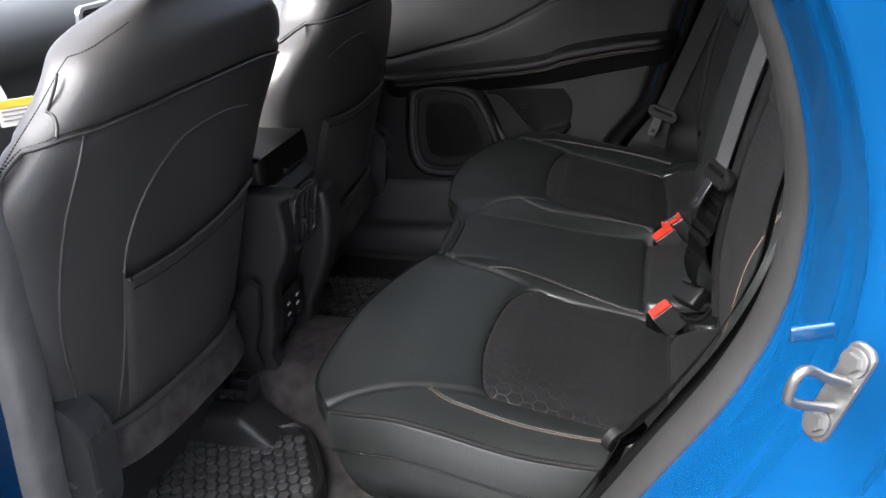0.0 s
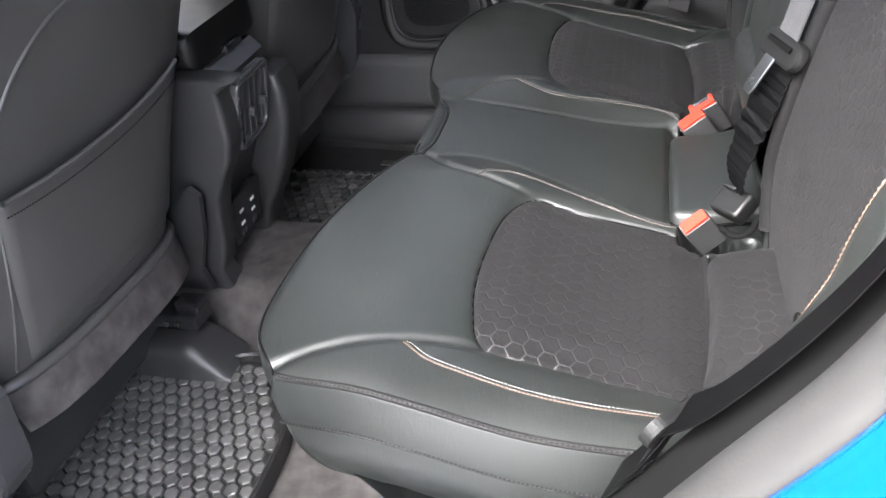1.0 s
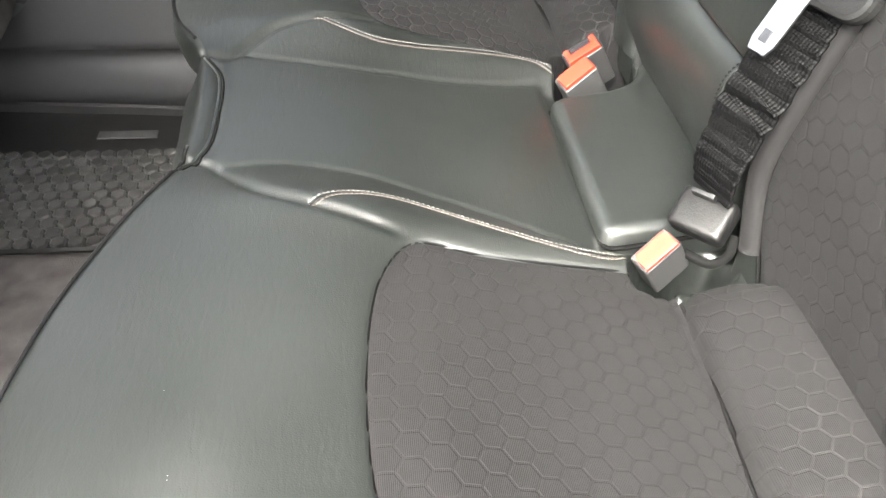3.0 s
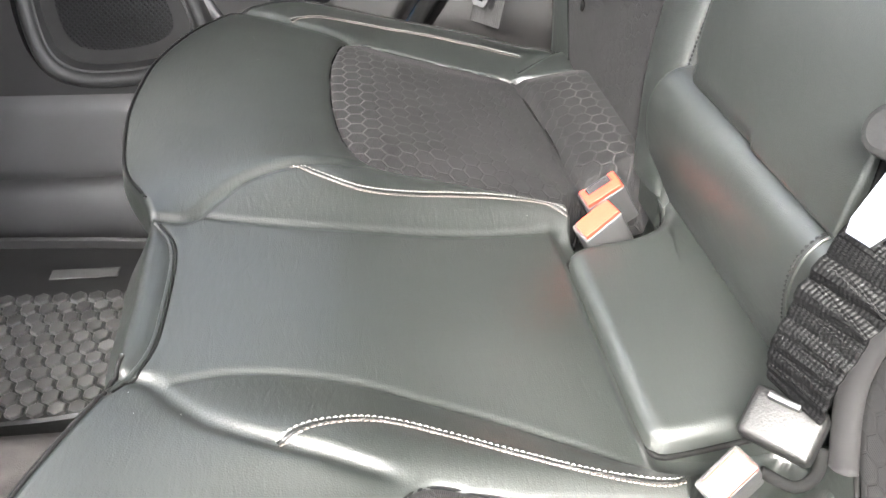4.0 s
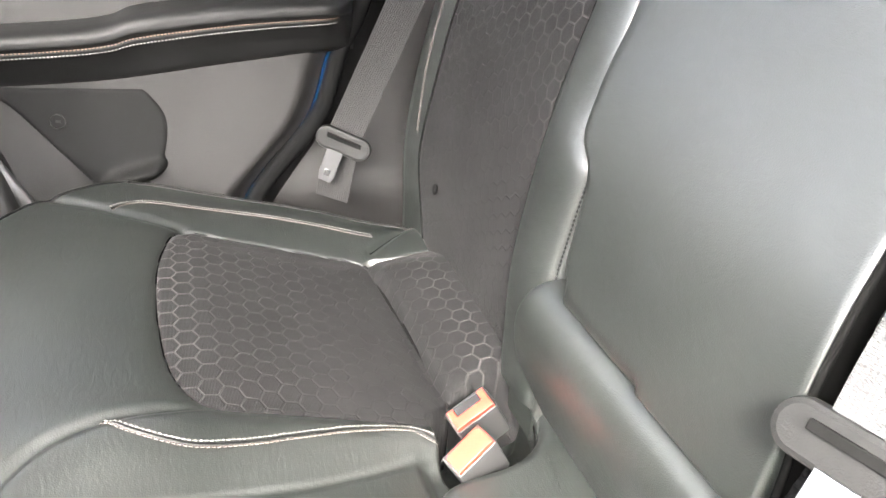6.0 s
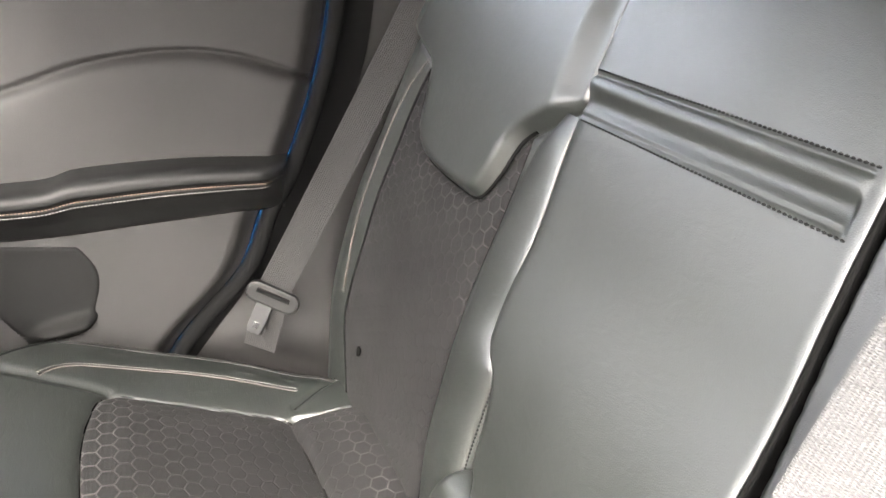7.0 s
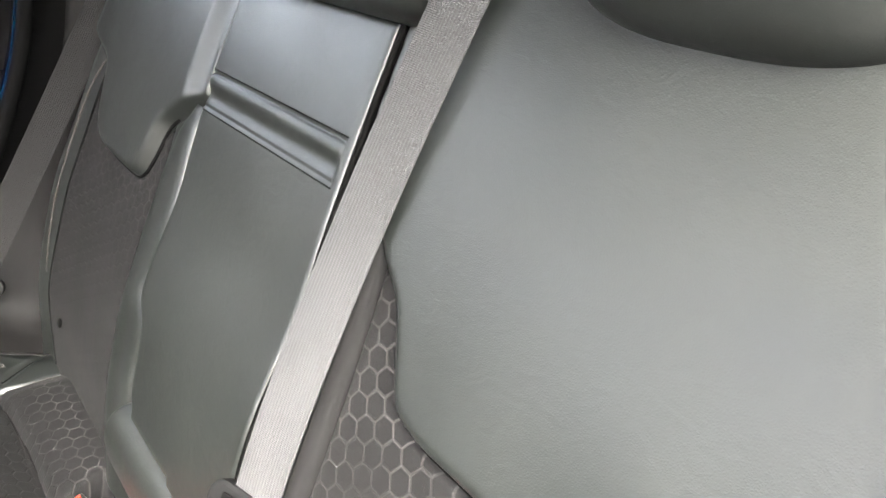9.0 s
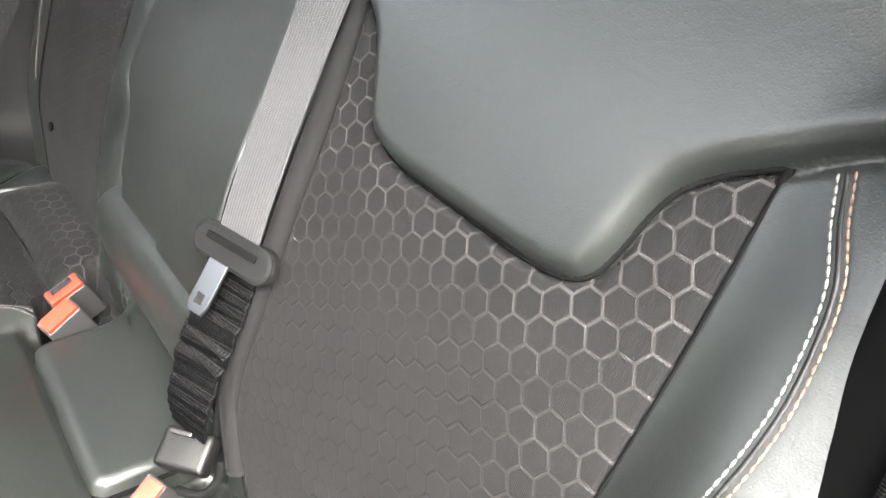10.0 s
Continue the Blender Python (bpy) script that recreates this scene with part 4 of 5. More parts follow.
# ---- seat belts and buckles ----
def belt_guide(parent, centre, along, down, width=0.078, tilt=0.0, steel=None):
    """The sliding tongue: a black plastic loop with a steel plate below it."""
    m = basis(centre, along, [-v for v in down])
    g = plate("belt_loop", rounded(width, 0.030, 0.0148, 8), 0.010, LOOP, parent, "black plastic belt loop", m @ pose(0, 0, -0.005), 0.004)
    block("loop_slot", (width * 0.62, 0.006, 0.004), GAP, g, "", 0.001, m @ pose(0, 0.004, 0.0055))
    t = plate("tongue", [(-0.011, -0.012), (0.011, -0.012), (0.011, -0.048), (0.008, -0.056), (-0.008, -0.056), (-0.011, -0.048)], 0.0024, steel or STEEL, parent, "steel belt tongue", m @ pose(-0.006, 0, 0.002, tilt), 0.0006)
    block("tongue_slot", (0.008, 0.009, 0.0012), GLOSS, t, "", 0.0003, m @ pose(-0.006, 0, 0.002, tilt) @ pose(0, -0.044, 0.0028))


TILTED = -6  # the tongue hangs a little away from the webbing


def middle_belt():
    b = thing("middle_seat_belt", "grey woven middle seat belt with steel tongue, hanging before the backrest", "seat belt", "seat belts")
    p = spline([(0.286, 1.312, 0.335), (0.283, 1.314, 0.362), (0.290, 1.317, 0.400), (0.304, 1.317, 0.450), (0.320, 1.318, 0.506)], 90)
    u = np.linspace(0, 1, 90)
    crumple = 0.0016 * np.sin(41 * u + 2.0 * np.sin(13 * u)) * step(0.12, 0.3, u) * step(0.75, 0.55, u) + 0.0006 * np.sin(97 * u + 3.0 * np.sin(7 * u))
    side = np.stack([0.22 + 0.30 * np.sin(3.0 * u), -0.95 + 0.0 * u, 0.10 * np.sin(9 * u)], 1)
    ribbon("lower_webbing", p + crumple[:, None] * np.array([-0.95, 0, 0.3]), side, 0.047, 0.0028, WEB_SHADED, b, "gathered webbing, shade put into its colour")
    p = spline([(0.315, 1.318, 0.500), (0.328, 1.322, 0.56), (0.352, 1.323, 0.66), (0.389, 1.319, 0.80), (0.433, 1.312, 0.95), (0.459, 1.307, 1.04)], 60)
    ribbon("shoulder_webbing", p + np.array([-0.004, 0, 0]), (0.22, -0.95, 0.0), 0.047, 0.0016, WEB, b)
    belt_guide(b, (0.311, 1.317, 0.505), (0.25, -0.95, 0.06), (-0.38, -0.16, -0.90), 0.092, TILTED)
    return b


middle_belt()


def anchor_box():
    b = thing("belt_anchor_buckle", "small black buckle anchoring the middle belt to the seat", "buckle")
    m = basis((0.286, 1.311, 0.312), (0.62, -0.75, 0.1), (0.5, 0.55, 0.6))
    block("buckle_body", (0.047, 0.036, 0.024), MATTE, b, "", 0.006, m, 3, True)
    block("steel_tab", (0.020, 0.004, 0.010), STEEL_SHADED, b, "steel tab", 0.001, basis((0.280, 1.312, 0.334), (0.62, -0.75, 0.1), (0.5, 0.55, 0.6)))
    tube("anchor_cable", spline([(0.272, 1.298, 0.285), (0.290, 1.286, 0.282), (0.306, 1.290, 0.287), (0.314, 1.302, 0.296)], 24), 0.004, GAP, b)


anchor_box()


def buckle(at, ex, ey, label, slot=True, k=1.0):
    """A seat-belt buckle: a black housing whose upper end is a red push button."""
    b = thing("belt_buckle", label, "buckle", "belt buckles")
    m = basis(at, ex, ey) @ Matrix.Scale(k, 4)
    block("housing", (0.043, 0.024, 0.062), PLASTIC, b, "black plastic housing", 0.004, m @ pose(0, 0.001, -0.0325), 3)
    face = [(-0.019, -0.010), (0.019, -0.010), (0.019, 0.009), (0.013, 0.009), (0.013, 0.000), (-0.013, 0.000), (-0.013, 0.009), (-0.019, 0.009)] if slot else [(-0.019, -0.010), (0.019, -0.010), (0.019, 0.006), (0.016, 0.009), (-0.016, 0.009), (-0.019, 0.006)]
    r = plate("push_button", face, 0.005, RED, b, "red push button", m @ pose(0, 0, -0.002), 0.0012)
    if slot:
        block("button_slot", (0.025, 0.008, 0.002), GLOSS, r, "dark tongue slot", 0.0004, m @ pose(0, 0.005, -0.0005))


buckle((0.261, 1.614, 0.300), (0.83, 0.10, 0.55), (-0.20, 0.95, 0.25), "red-buttoned belt buckle in the seat well, slot open")
buckle((0.245, 1.572, 0.295), (0.79, 0.25, 0.56), (-0.25, 0.94, 0.20), "red-buttoned belt buckle beside the flat middle seat", False)
buckle((0.240, 1.286, 0.300), (0.75, 0.31, 0.58), (-0.25, 0.93, 0.25), "red-buttoned belt buckle between the seat cushions", False, 0.86)


def outer_belt(label, pts, low, side, guide, along, down, web, loop=0.076):
    b = thing("outer_seat_belt", label, "seat belt", "seat belts")
    ribbon("shoulder_webbing", spline(pts, 50), side, 0.047, 0.0016, web, b)
    ribbon("lower_webbing", spline(low, 20), side, 0.047, 0.0018, web, b)
    belt_guide(b, guide, along, down, loop, 0.0, STEEL_SHADED)


outer_belt("grey woven belt hanging beside the far rear seat, tongue unbuckled", [(0.246, 2.083, 0.378), (0.296, 2.090, 0.50), (0.375, 2.098, 0.70), (0.44, 2.10, 0.88), (0.47, 2.10, 1.0)],
           [(0.232, 2.078, 0.290), (0.238, 2.080, 0.330), (0.247, 2.083, 0.378)], (0.80, -0.55, -0.15), (0.243, 2.074, 0.371), (0.86, -0.42, -0.26), (-0.30, -0.10, -0.95), WEB_GREY)
outer_belt("woven belt darkened for shade, slack by the near doorway", [(0.208, 0.884, 0.395), (0.232, 0.864, 0.440), (0.278, 0.853, 0.527), (0.308, 0.850, 0.605), (0.320, 0.855, 0.68), (0.36, 0.88, 0.80), (0.42, 0.92, 1.0)],
           [(0.165, 0.893, 0.30), (0.188, 0.888, 0.345), (0.208, 0.884, 0.395)], (0.25, 0.93, -0.25), (0.204, 0.884, 0.385), (0.62, 0.74, -0.20), (-0.40, -0.10, -0.90), WEB_SHADED, 0.058)

# ---- front seats ----
# half-widths towards the middle of the car and towards the door, from the seat's own middle line
fs_in = smooth_curve([0.20, 0.25, 0.35, 0.45, 0.55, 0.65, 0.70, 0.745, 0.775, 0.795, 0.805, 0.812], [0.195, 0.205, 0.234, 0.268, 0.305, 0.350, 0.358, 0.348, 0.315, 0.255, 0.18, 0.06])
fs_out = smooth_curve([0.20, 0.25, 0.35, 0.45, 0.55, 0.60, 0.645, 0.69, 0.73, 0.765, 0.788, 0.802, 0.812], [0.20, 0.21, 0.262, 0.292, 0.300, 0.297, 0.280, 0.228, 0.178, 0.138, 0.092, 0.052, 0.02])


slim_in = smooth_curve([0.20, 0.25, 0.35, 0.45, 0.55, 0.60, 0.64, 0.67, 0.70, 0.74, 0.78, 0.80, 0.812], [0.195, 0.205, 0.234, 0.268, 0.295, 0.290, 0.262, 0.222, 0.185, 0.155, 0.115, 0.07, 0.03])


def inner_width(z, side):
    return fs_in(z) if side > 0 else slim_in(z)


def fs_depth(z):
    return 0.045 * step(0.835, 0.765, z) + 0.03 * step(0.68, 0.56, z) + 0.02


def fs_top(z):
    return -0.035 * step(0.70, 0.815, z) ** 2


def fs_rear(y, z, yc, side, lift=0.0):
    """A point on the rear face of a front seat's back."""
    hw = np.where((y - yc) * side > 0, inner_width(z, side), fs_out(z))
    v = np.clip(np.abs(y - yc) / hw, 0, 0.999)
    hd = fs_depth(z)
    x = -0.486 + 0.25 * (z - 0.24) + fs_top(z) - hd + hd * (1 - v ** 3.2) ** (1 / 3.2)
    return np.stack([x + lift, y, z + 0 * y], -1)


def front_seat(yc, side, label):
    b = thing("front_seat", label, "car seat", "front seats")
    zs = np.r_[np.linspace(0.21, 0.74, 76), np.linspace(0.744, 0.812, 34)]
    ang = np.linspace(0, 2 * np.pi, 120, endpoint=False)
    P = np.zeros((110, 120, 3))
    for i, z in enumerate(zs):
        hd = float(fs_depth(z))
        xc = -0.486 + 0.25 * (z - 0.24) + float(fs_top(z)) - hd
        ca, sa = np.cos(ang), np.sin(ang)
        hw = np.where(sa * side > 0, float(inner_width(z, side)), float(fs_out(z)))
        n = 3.2
        yy = np.sign(sa) * np.abs(sa) ** (2 / n) * hw
        xx = np.sign(ca) * np.abs(ca) ** (2 / n) * hd
        front = np.where(ca < 0, 1.0 + 0.55 * (np.abs(yy) / hw) ** 3, 1.0)
        outer = (sa * side < 0) & (ca < 0)
        k = float(step(0.50, 0.64, z))
        yy = np.where(outer, yy * (1 - k) + np.sign(sa) * np.abs(sa) * hw * k, yy)
        front = np.where(outer, front * (1 - k) + 0.75 * k, front)
        groove = 0.004 * np.exp(-((z - 0.69) / 0.004) ** 2)
        P[i, :, 0] = xc + xx * front - np.sign(ca) * groove
        P[i, :, 1] = yc + yy
        P[i, :, 2] = z
    f = grid_faces(110, 120, True) + [tuple(range(109 * 120, 110 * 120)), tuple(range(120))[::-1]]
    facing_up(mesh_part("seat_back", P.reshape(-1, 3), f, LEATHER_BACK_LIT, b), (0, 0, 1))
    # the map pocket: a padded sheet on the rear face
    n = 60
    vv = np.linspace(-0.150, 0.19, n)
    z0 = 0.262
    zz = np.linspace(0, 1, 50)
    topz = 0.492 - 0.05 * (1 - (np.abs(vv) / 0.19) ** 2) * 0.35
    Y = yc + side * np.broadcast_to(vv[None], (50, n))
    Z = z0 + zz[:, None] * (topz[None] - z0)
    edge = np.minimum(np.minimum(vv + 0.150, 0.19 - vv)[None], zz[:, None] * 0.22)
    L = 0.007 * step(0.0, 0.012, edge) + 0.004 * step(0.0, 0.05, edge) + 0.006 * zz[:, None] ** 3 - 0.003
    facing_up(grid_part("map_pocket", fs_rear(Y, Z, yc, side, 0.0) + np.stack([L, 0 * L, 0 * L], 2), LEATHER_BACK_LIT, b), (1, 0, 0))
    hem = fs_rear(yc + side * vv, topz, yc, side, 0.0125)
    tube("pocket_hem", hem, 0.0032, LEATHER_BACK_LIT, b)
    stitches("pocket_stitching", hem + np.array([0.001, 0, -0.014]), (1, 0, 0), BLACK_THREAD, b)
    arc = spline([(0.185, 0.618), (0.10, 0.632), (0.0, 0.630), (-0.06, 0.608), (-0.105, 0.575), (-0.135, 0.53), (-0.145, 0.492)], 60)
    tube("panel_seam", fs_rear(yc + side * arc[:, 0], arc[:, 1], yc, side, 0.0), 0.0024, LEATHER_BACK_LIT, b)
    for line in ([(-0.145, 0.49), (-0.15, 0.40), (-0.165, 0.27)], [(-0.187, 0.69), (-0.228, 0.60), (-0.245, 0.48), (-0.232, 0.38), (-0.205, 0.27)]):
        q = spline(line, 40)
        tube("panel_seam", fs_rear(yc + side * q[:, 0], q[:, 1], yc, side, 0.0005), 0.0018, LEATHER_BACK_LIT, b)
    q = spline([(-0.294, 0.645), (-0.262, 0.672), (-0.215, 0.690), (-0.16, 0.690), (0.0, 0.690), (0.2, 0.685), (0.318, 0.672)], 90)
    cap = fs_rear(yc + side * q[:, 0], q[:, 1], yc, side, 0.0015)
    stitches("cap_stitching", cap + np.array([0.0, 0, 0.005]), (1, 0, 0.2), BLACK_THREAD, b)
    tube("cap_seam", cap, 0.0022, LEATHER_BACK_LIT, b)
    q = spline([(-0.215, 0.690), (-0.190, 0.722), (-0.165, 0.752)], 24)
    tube("panel_seam", fs_rear(yc + side * q[:, 0], q[:, 1], yc, side, 0.001), 0.002, LEATHER_BACK_LIT, b)
    q = spline([(-0.283, 0.665), (-0.228, 0.708), (-0.165, 0.752), (-0.115, 0.774), (-0.066, 0.790)], 50)
    sp = fs_rear(yc + side * q[:, 0], q[:, 1], yc, side, 0.001)
    stitches("edge_stitching", sp, (0.6, -side * 0.6, 0.3), BLACK_THREAD, b)
    # carpeted flap and piping along the lower edge
    q = np.linspace(-0.19, 0.20, 40)
    lowz = 0.245 - 0.015 * q / 0.2
    pp = fs_rear(yc + side * q, lowz, yc, side, 0.006)
    tube("lower_piping", pp, 0.008, LEATHER_BACK_LIT, b)
    flap = np.stack([pp + np.array([0.004 + 0.010 * k, 0, -0.062 * k]) for k in np.linspace(0, 1, 8)], 0)
    facing_up(grid_part("carpet_flap", flap, CARPET, b, "grey carpeted flap"), (1, 0, 0))
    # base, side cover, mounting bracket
    block("seat_base", (0.50, 0.44, 0.14), LEATHER_BACK_LIT, b, "", 0.04, pose(-0.80, yc, 0.22), 4, True)
    block("seat_frame", (0.44, 0.36, 0.12), PLASTIC, b, "", 0.01, pose(-0.78, yc, 0.10))
    cov = spline([(-0.65, 0.34), (-0.55, 0.378), (-0.49, 0.355), (-0.455, 0.315), (-0.46, 0.25), (-0.48, 0.17), (-0.55, 0.12), (-0.69, 0.12)], 40)
    mm = Matrix(((1, 0, 0, 0), (0, 0, -side, yc - side * 0.215), (0, 1, 0, 0), (0, 0, 0, 1)))
    plate("side_cover", [tuple(p) for p in cov][::-1], 0.05, SATIN, b, "black plastic side cover", mm, 0.008)
    br = [(-0.478, 0.285), (-0.462, 0.27), (-0.475, 0.20), (-0.500, 0.13), (-0.49, 0.09), (-0.555, 0.09), (-0.56, 0.15), (-0.52, 0.24)]
    mb = Matrix(((1, 0, 0, 0), (0, 0, side, yc + side * 0.205), (0, 1, 0, 0), (0, 0, 0, 1)))
    plate("mounting_bracket", br, 0.012, PLASTIC, b, "", mb, 0.002)
    for dy in (0.03 * side, 0.18 * side):
        tube("headrest_post", [(-0.455, yc + dy, 0.79), (-0.445, yc + dy, 0.88), (-0.43, yc + dy, 0.97)], 0.006, STEEL, b, sides=10)
        block("post_guide", (0.035, 0.035, 0.014), GLOSS, b, "", 0.004, pose(-0.455, yc + dy, 0.812))
    block("headrest", (0.10, 0.26, 0.18), LEATHER_BACK_LIT, b, "", 0.04, pose(-0.41, yc, 1.04, 0, 8, 0), 4, True)
    return b


front_seat(1.12, 1, "black leather front seat seen from behind, with map pocket")
front_seat(1.83, -1, "black leather front passenger seat beside the centre console")


def seat_rail(y, side):
    b = thing("seat_rail_foot", "glossy black seat rail end on a moulded plastic floor cover", "seat rail", "seat rails")
    block("rail_end", (0.075, 0.050, 0.028), GLOSS, b, "", 0.004, pose(-0.512, y, 0.092))
    block("rail_cap", (0.040, 0.030, 0.014), GLOSS, b, "", 0.003, pose(-0.495, y + 0.006 * side, 0.112))
    for k in (-0.012, 0.006):
        block("bolt_head", (0.008, 0.006, 0.006), STEEL, b, "bright bolt head", 0.001, pose(-0.515 + k, y - side * 0.027, 0.090))
    xs = np.linspace(-0.64, -0.425, 30)
    sec = spline([(-0.055, 0.0), (-0.048, 0.02), (-0.040, 0.050), (-0.025, 0.062), (0.01, 0.066), (0.035, 0.060)], 20)
    P = np.zeros((30, 20, 3))
    for i, x in enumerate(xs):
        k = 1 - float(step(-0.50, -0.405, x)) * 0.92
        P[i, :, 0], P[i, :, 1], P[i, :, 2] = x, y + side * sec[:, 0] - side * 0.012, sec[:, 1] * k
    facing_up(grid_part("floor_cover", P, PLASTIC, b, "moulded black plastic cover"), (0, 0, 1))


seat_rail(1.262, 1)


# ---- centre console ----
def centre_console():
    b = thing("centre_console", "black plastic centre console with rear air vents and lidded armrest", "console")

    def prism(name, prof, y0, y1, mat, bev=0.012, label=""):
        mm = Matrix(((1, 0, 0, 0), (0, 0, 1, y0), (0, 1, 0, 0), (0, 0, 0, 1)))
        bm = bmesh.new()
        vs = [bm.verts.new((x, z, 0)) for x, z in prof]
        fc = bm.faces.new(vs)
        r = bmesh.ops.extrude_face_region(bm, geom=[fc])
        bmesh.ops.translate(bm, vec=(0, 0, y1 - y0), verts=[e for e in r["geom"] if isinstance(e, bmesh.types.BMVert)])
        bmesh.ops.recalc_face_normals(bm, faces=bm.faces[:])
        es = [e for e in bm.edges if abs(e.verts[0].co.z - e.verts[1].co.z) < 1e-6]
        bmesh.ops.bevel(bm, geom=es, offset=bev, segments=5, profile=0.6, affect="EDGES")
        bmesh.ops.transform(bm, matrix=mm, verts=bm.verts)
        bmesh.ops.recalc_face_normals(bm, faces=bm.faces[:])
        for e in bm.edges:
            if e.calc_face_angle(0.0) > 0.55:
                e.smooth = False
        return part(name, bm, mat, b, label, True)

    side = [tuple(p) for p in spline([(-1.0, 0.02), (-0.51, 0.05), (-0.485, 0.10), (-0.466, 0.15), (-0.456, 0.215), (-0.445, 0.262), (-0.412, 0.318), (-0.402, 0.36), (-0.405, 0.425), (-0.425, 0.445), (-1.0, 0.45)], 44)]
    prism("console_side", side, 1.352, 1.398, PLASTIC, 0.010)
    rwing = [tuple(p) for p in spline([(-1.0, 0.02), (-0.52, 0.06), (-0.470, 0.12), (-0.430, 0.19), (-0.400, 0.27), (-0.388, 0.345), (-0.402, 0.378), (-0.44, 0.392), (-1.0, 0.40)], 44)]
    prism("console_side", rwing, 1.515, 1.585, PLASTIC, 0.016)
    mid = [(-1.0, 0.02), (-0.53, 0.04), (-0.490, 0.11), (-0.478, 0.22), (-0.448, 0.285), (-0.428, 0.31), (-0.408, 0.43), (-0.425, 0.448), (-1.0, 0.45)]
    prism("console_body", mid, 1.392, 1.522, PLASTIC, 0.003)
    # the lid
    lid = [tuple(p) for p in spline([(-0.95, 0.452), (-0.47, 0.450), (-0.436, 0.452), (-0.426, 0.465), (-0.432, 0.492), (-0.47, 0.506), (-0.95, 0.515)], 36)]
    prism("armrest_lid", lid, 1.362, 1.565, MATTE, 0.026, "padded black leather lid")
    block("lid_latch", (0.012, 0.05, 0.012), GLOSS, b, "", 0.003, pose(-0.426, 1.462, 0.456))
    # air vent
    m = basis((-0.412, 1.446, 0.368), (0.0, 1.0, 0.0), (0.20, 0.0, 0.98))
    fr = plate("vent_frame", rounded(0.108, 0.120, 0.018, 6), 0.012, SATIN, b, "satin vent surround", m @ pose(0, 0, -0.002), 0.003, rounded(0.086, 0.098, 0.012, 6))
    plate("vent_back", rounded(0.090, 0.102, 0.012, 6), 0.001, GLOSS, b, "", m @ pose(0, 0, -0.003), 0)
    for k in range(4):
        block("vent_slat", (0.003, 0.094, 0.010), PLASTIC, fr, "", 0.001, m @ pose(-0.03 + 0.02 * k, 0, 0.003))
    for k in (-0.02, 0.02):
        block("vent_knob", (0.008, 0.014, 0.012), SATIN, fr, "", 0.002, m @ pose(k + 0.01, -0.006, 0.010))
    # socket panel
    m = basis((-0.477, 1.450, 0.170), (0.0, 1.0, 0.0), (0.12, 0.0, 0.99))
    sp = plate("socket_panel", rounded(0.104, 0.088, 0.010, 5), 0.010, GLOSS, b, "glossy socket panel", m, 0.002)
    for k, (u, v) in enumerate(((-0.022, 0.012), (0.018, 0.012), (-0.022, -0.012), (0.018, -0.008))):
        block("socket_symbol", (0.012, 0.005, 0.001), PAPER, sp, "white symbol", 0.0, m @ pose(u, v, 0.0105))
    block("socket_port", (0.016, 0.008, 0.002), PLASTIC, sp, "", 0.0005, m @ pose(-0.022, -0.030, 0.0105))
    block("socket_port", (0.016, 0.008, 0.002), PLASTIC, sp, "", 0.0005, m @ pose(0.018, -0.030, 0.0105))
    block("console_foot", (0.08, 0.05, 0.03), STEEL, b, "", 0.004, pose(-0.95, 1.47, 0.02))


centre_console()


# ---- floor, mats ----
def floor_tunnel():
    xs = np.linspace(-0.75, -0.12, 40)
    ys = np.linspace(1.20, 1.75, 50)
    X, Y = np.meshgrid(xs, ys, indexing="ij")
    Z = -0.018 + 0.10 * step(1.24, 1.38, Y) * step(1.65, 1.54, Y)
    facing_up(tagged(grid_part("floor_tunnel", np.stack([X, Y, Z], 2), CARPET), "charcoal carpet over the low floor tunnel", "floor", kind="structure"), (0, 0, 1))


floor_tunnel()


def mat(outline, label, nub_area, badge=None):
    b = thing("floor_mat", label, "floor mat", "floor mats")
    o = closed_spline(outline, 120)
    c = o.mean(0)
    prof = [(1.0, -0.018), (1.0, 0.016), (0.985, 0.020), (0.965, 0.016), (0.955, 0.004), (0.6, 0.003), (0.02, 0.003)]
    P = np.stack([np.c_[c + (o - c) * k, np.full(120, z)] for k, z in prof], 0)
    f = grid_faces(len(prof), 120, True) + [tuple((len(prof) - 1) * 120 + i for i in range(120))]
    facing_up(mesh_part("tray", P.reshape(-1, 3), f, RUBBER, b, smooth=False), (0, 0, 1))
    pitch, r = 0.0228, 0.0104
    vs, fs = [], []
    x0, x1, y0, y1 = nub_area
    inner = c + (o - c) * 0.935
    for i in range(int((y1 - y0) / (pitch * 0.866)) + 1):
        for j in range(int((x1 - x0) / pitch) + 1):
            x, y = x0 + (j + 0.5 * (i % 2)) * pitch, y0 + i * pitch * 0.866
            if not inside(np.array([x]), np.array([y]), inner)[0]:
                continue
            k0 = len(vs)
            h = 0.0088 + random.uniform(-0.0004, 0.0004)
            for rr, zz in ((r * 1.03, 0.003), (r, h), (r * 0.86, h + 0.0009)):
                for a in range(6):
                    t = math.radians(60 * a + 30)
                    vs.append((x + rr * math.cos(t), y + rr * math.sin(t), zz))
            for lv in range(2):
                for a in range(6):
                    fs.append((k0 + lv * 6 + a, k0 + lv * 6 + (a + 1) % 6, k0 + lv * 6 + 6 + (a + 1) % 6, k0 + lv * 6 + 6 + a))
            fs.append(tuple(k0 + 12 + a for a in range(6)))
    tagged(mesh_part("nub_pattern", vs, fs, RUBBER_LIT, b, "raised hexagonal rubber nubs", smooth=False), kind="stuff")
    if badge:
        block("badge", (0.090, 0.020, 0.0022), RUBBER_LIT, b, "plain raised badge", 0.001, pose(badge[0], badge[1], 0.006))
    return b


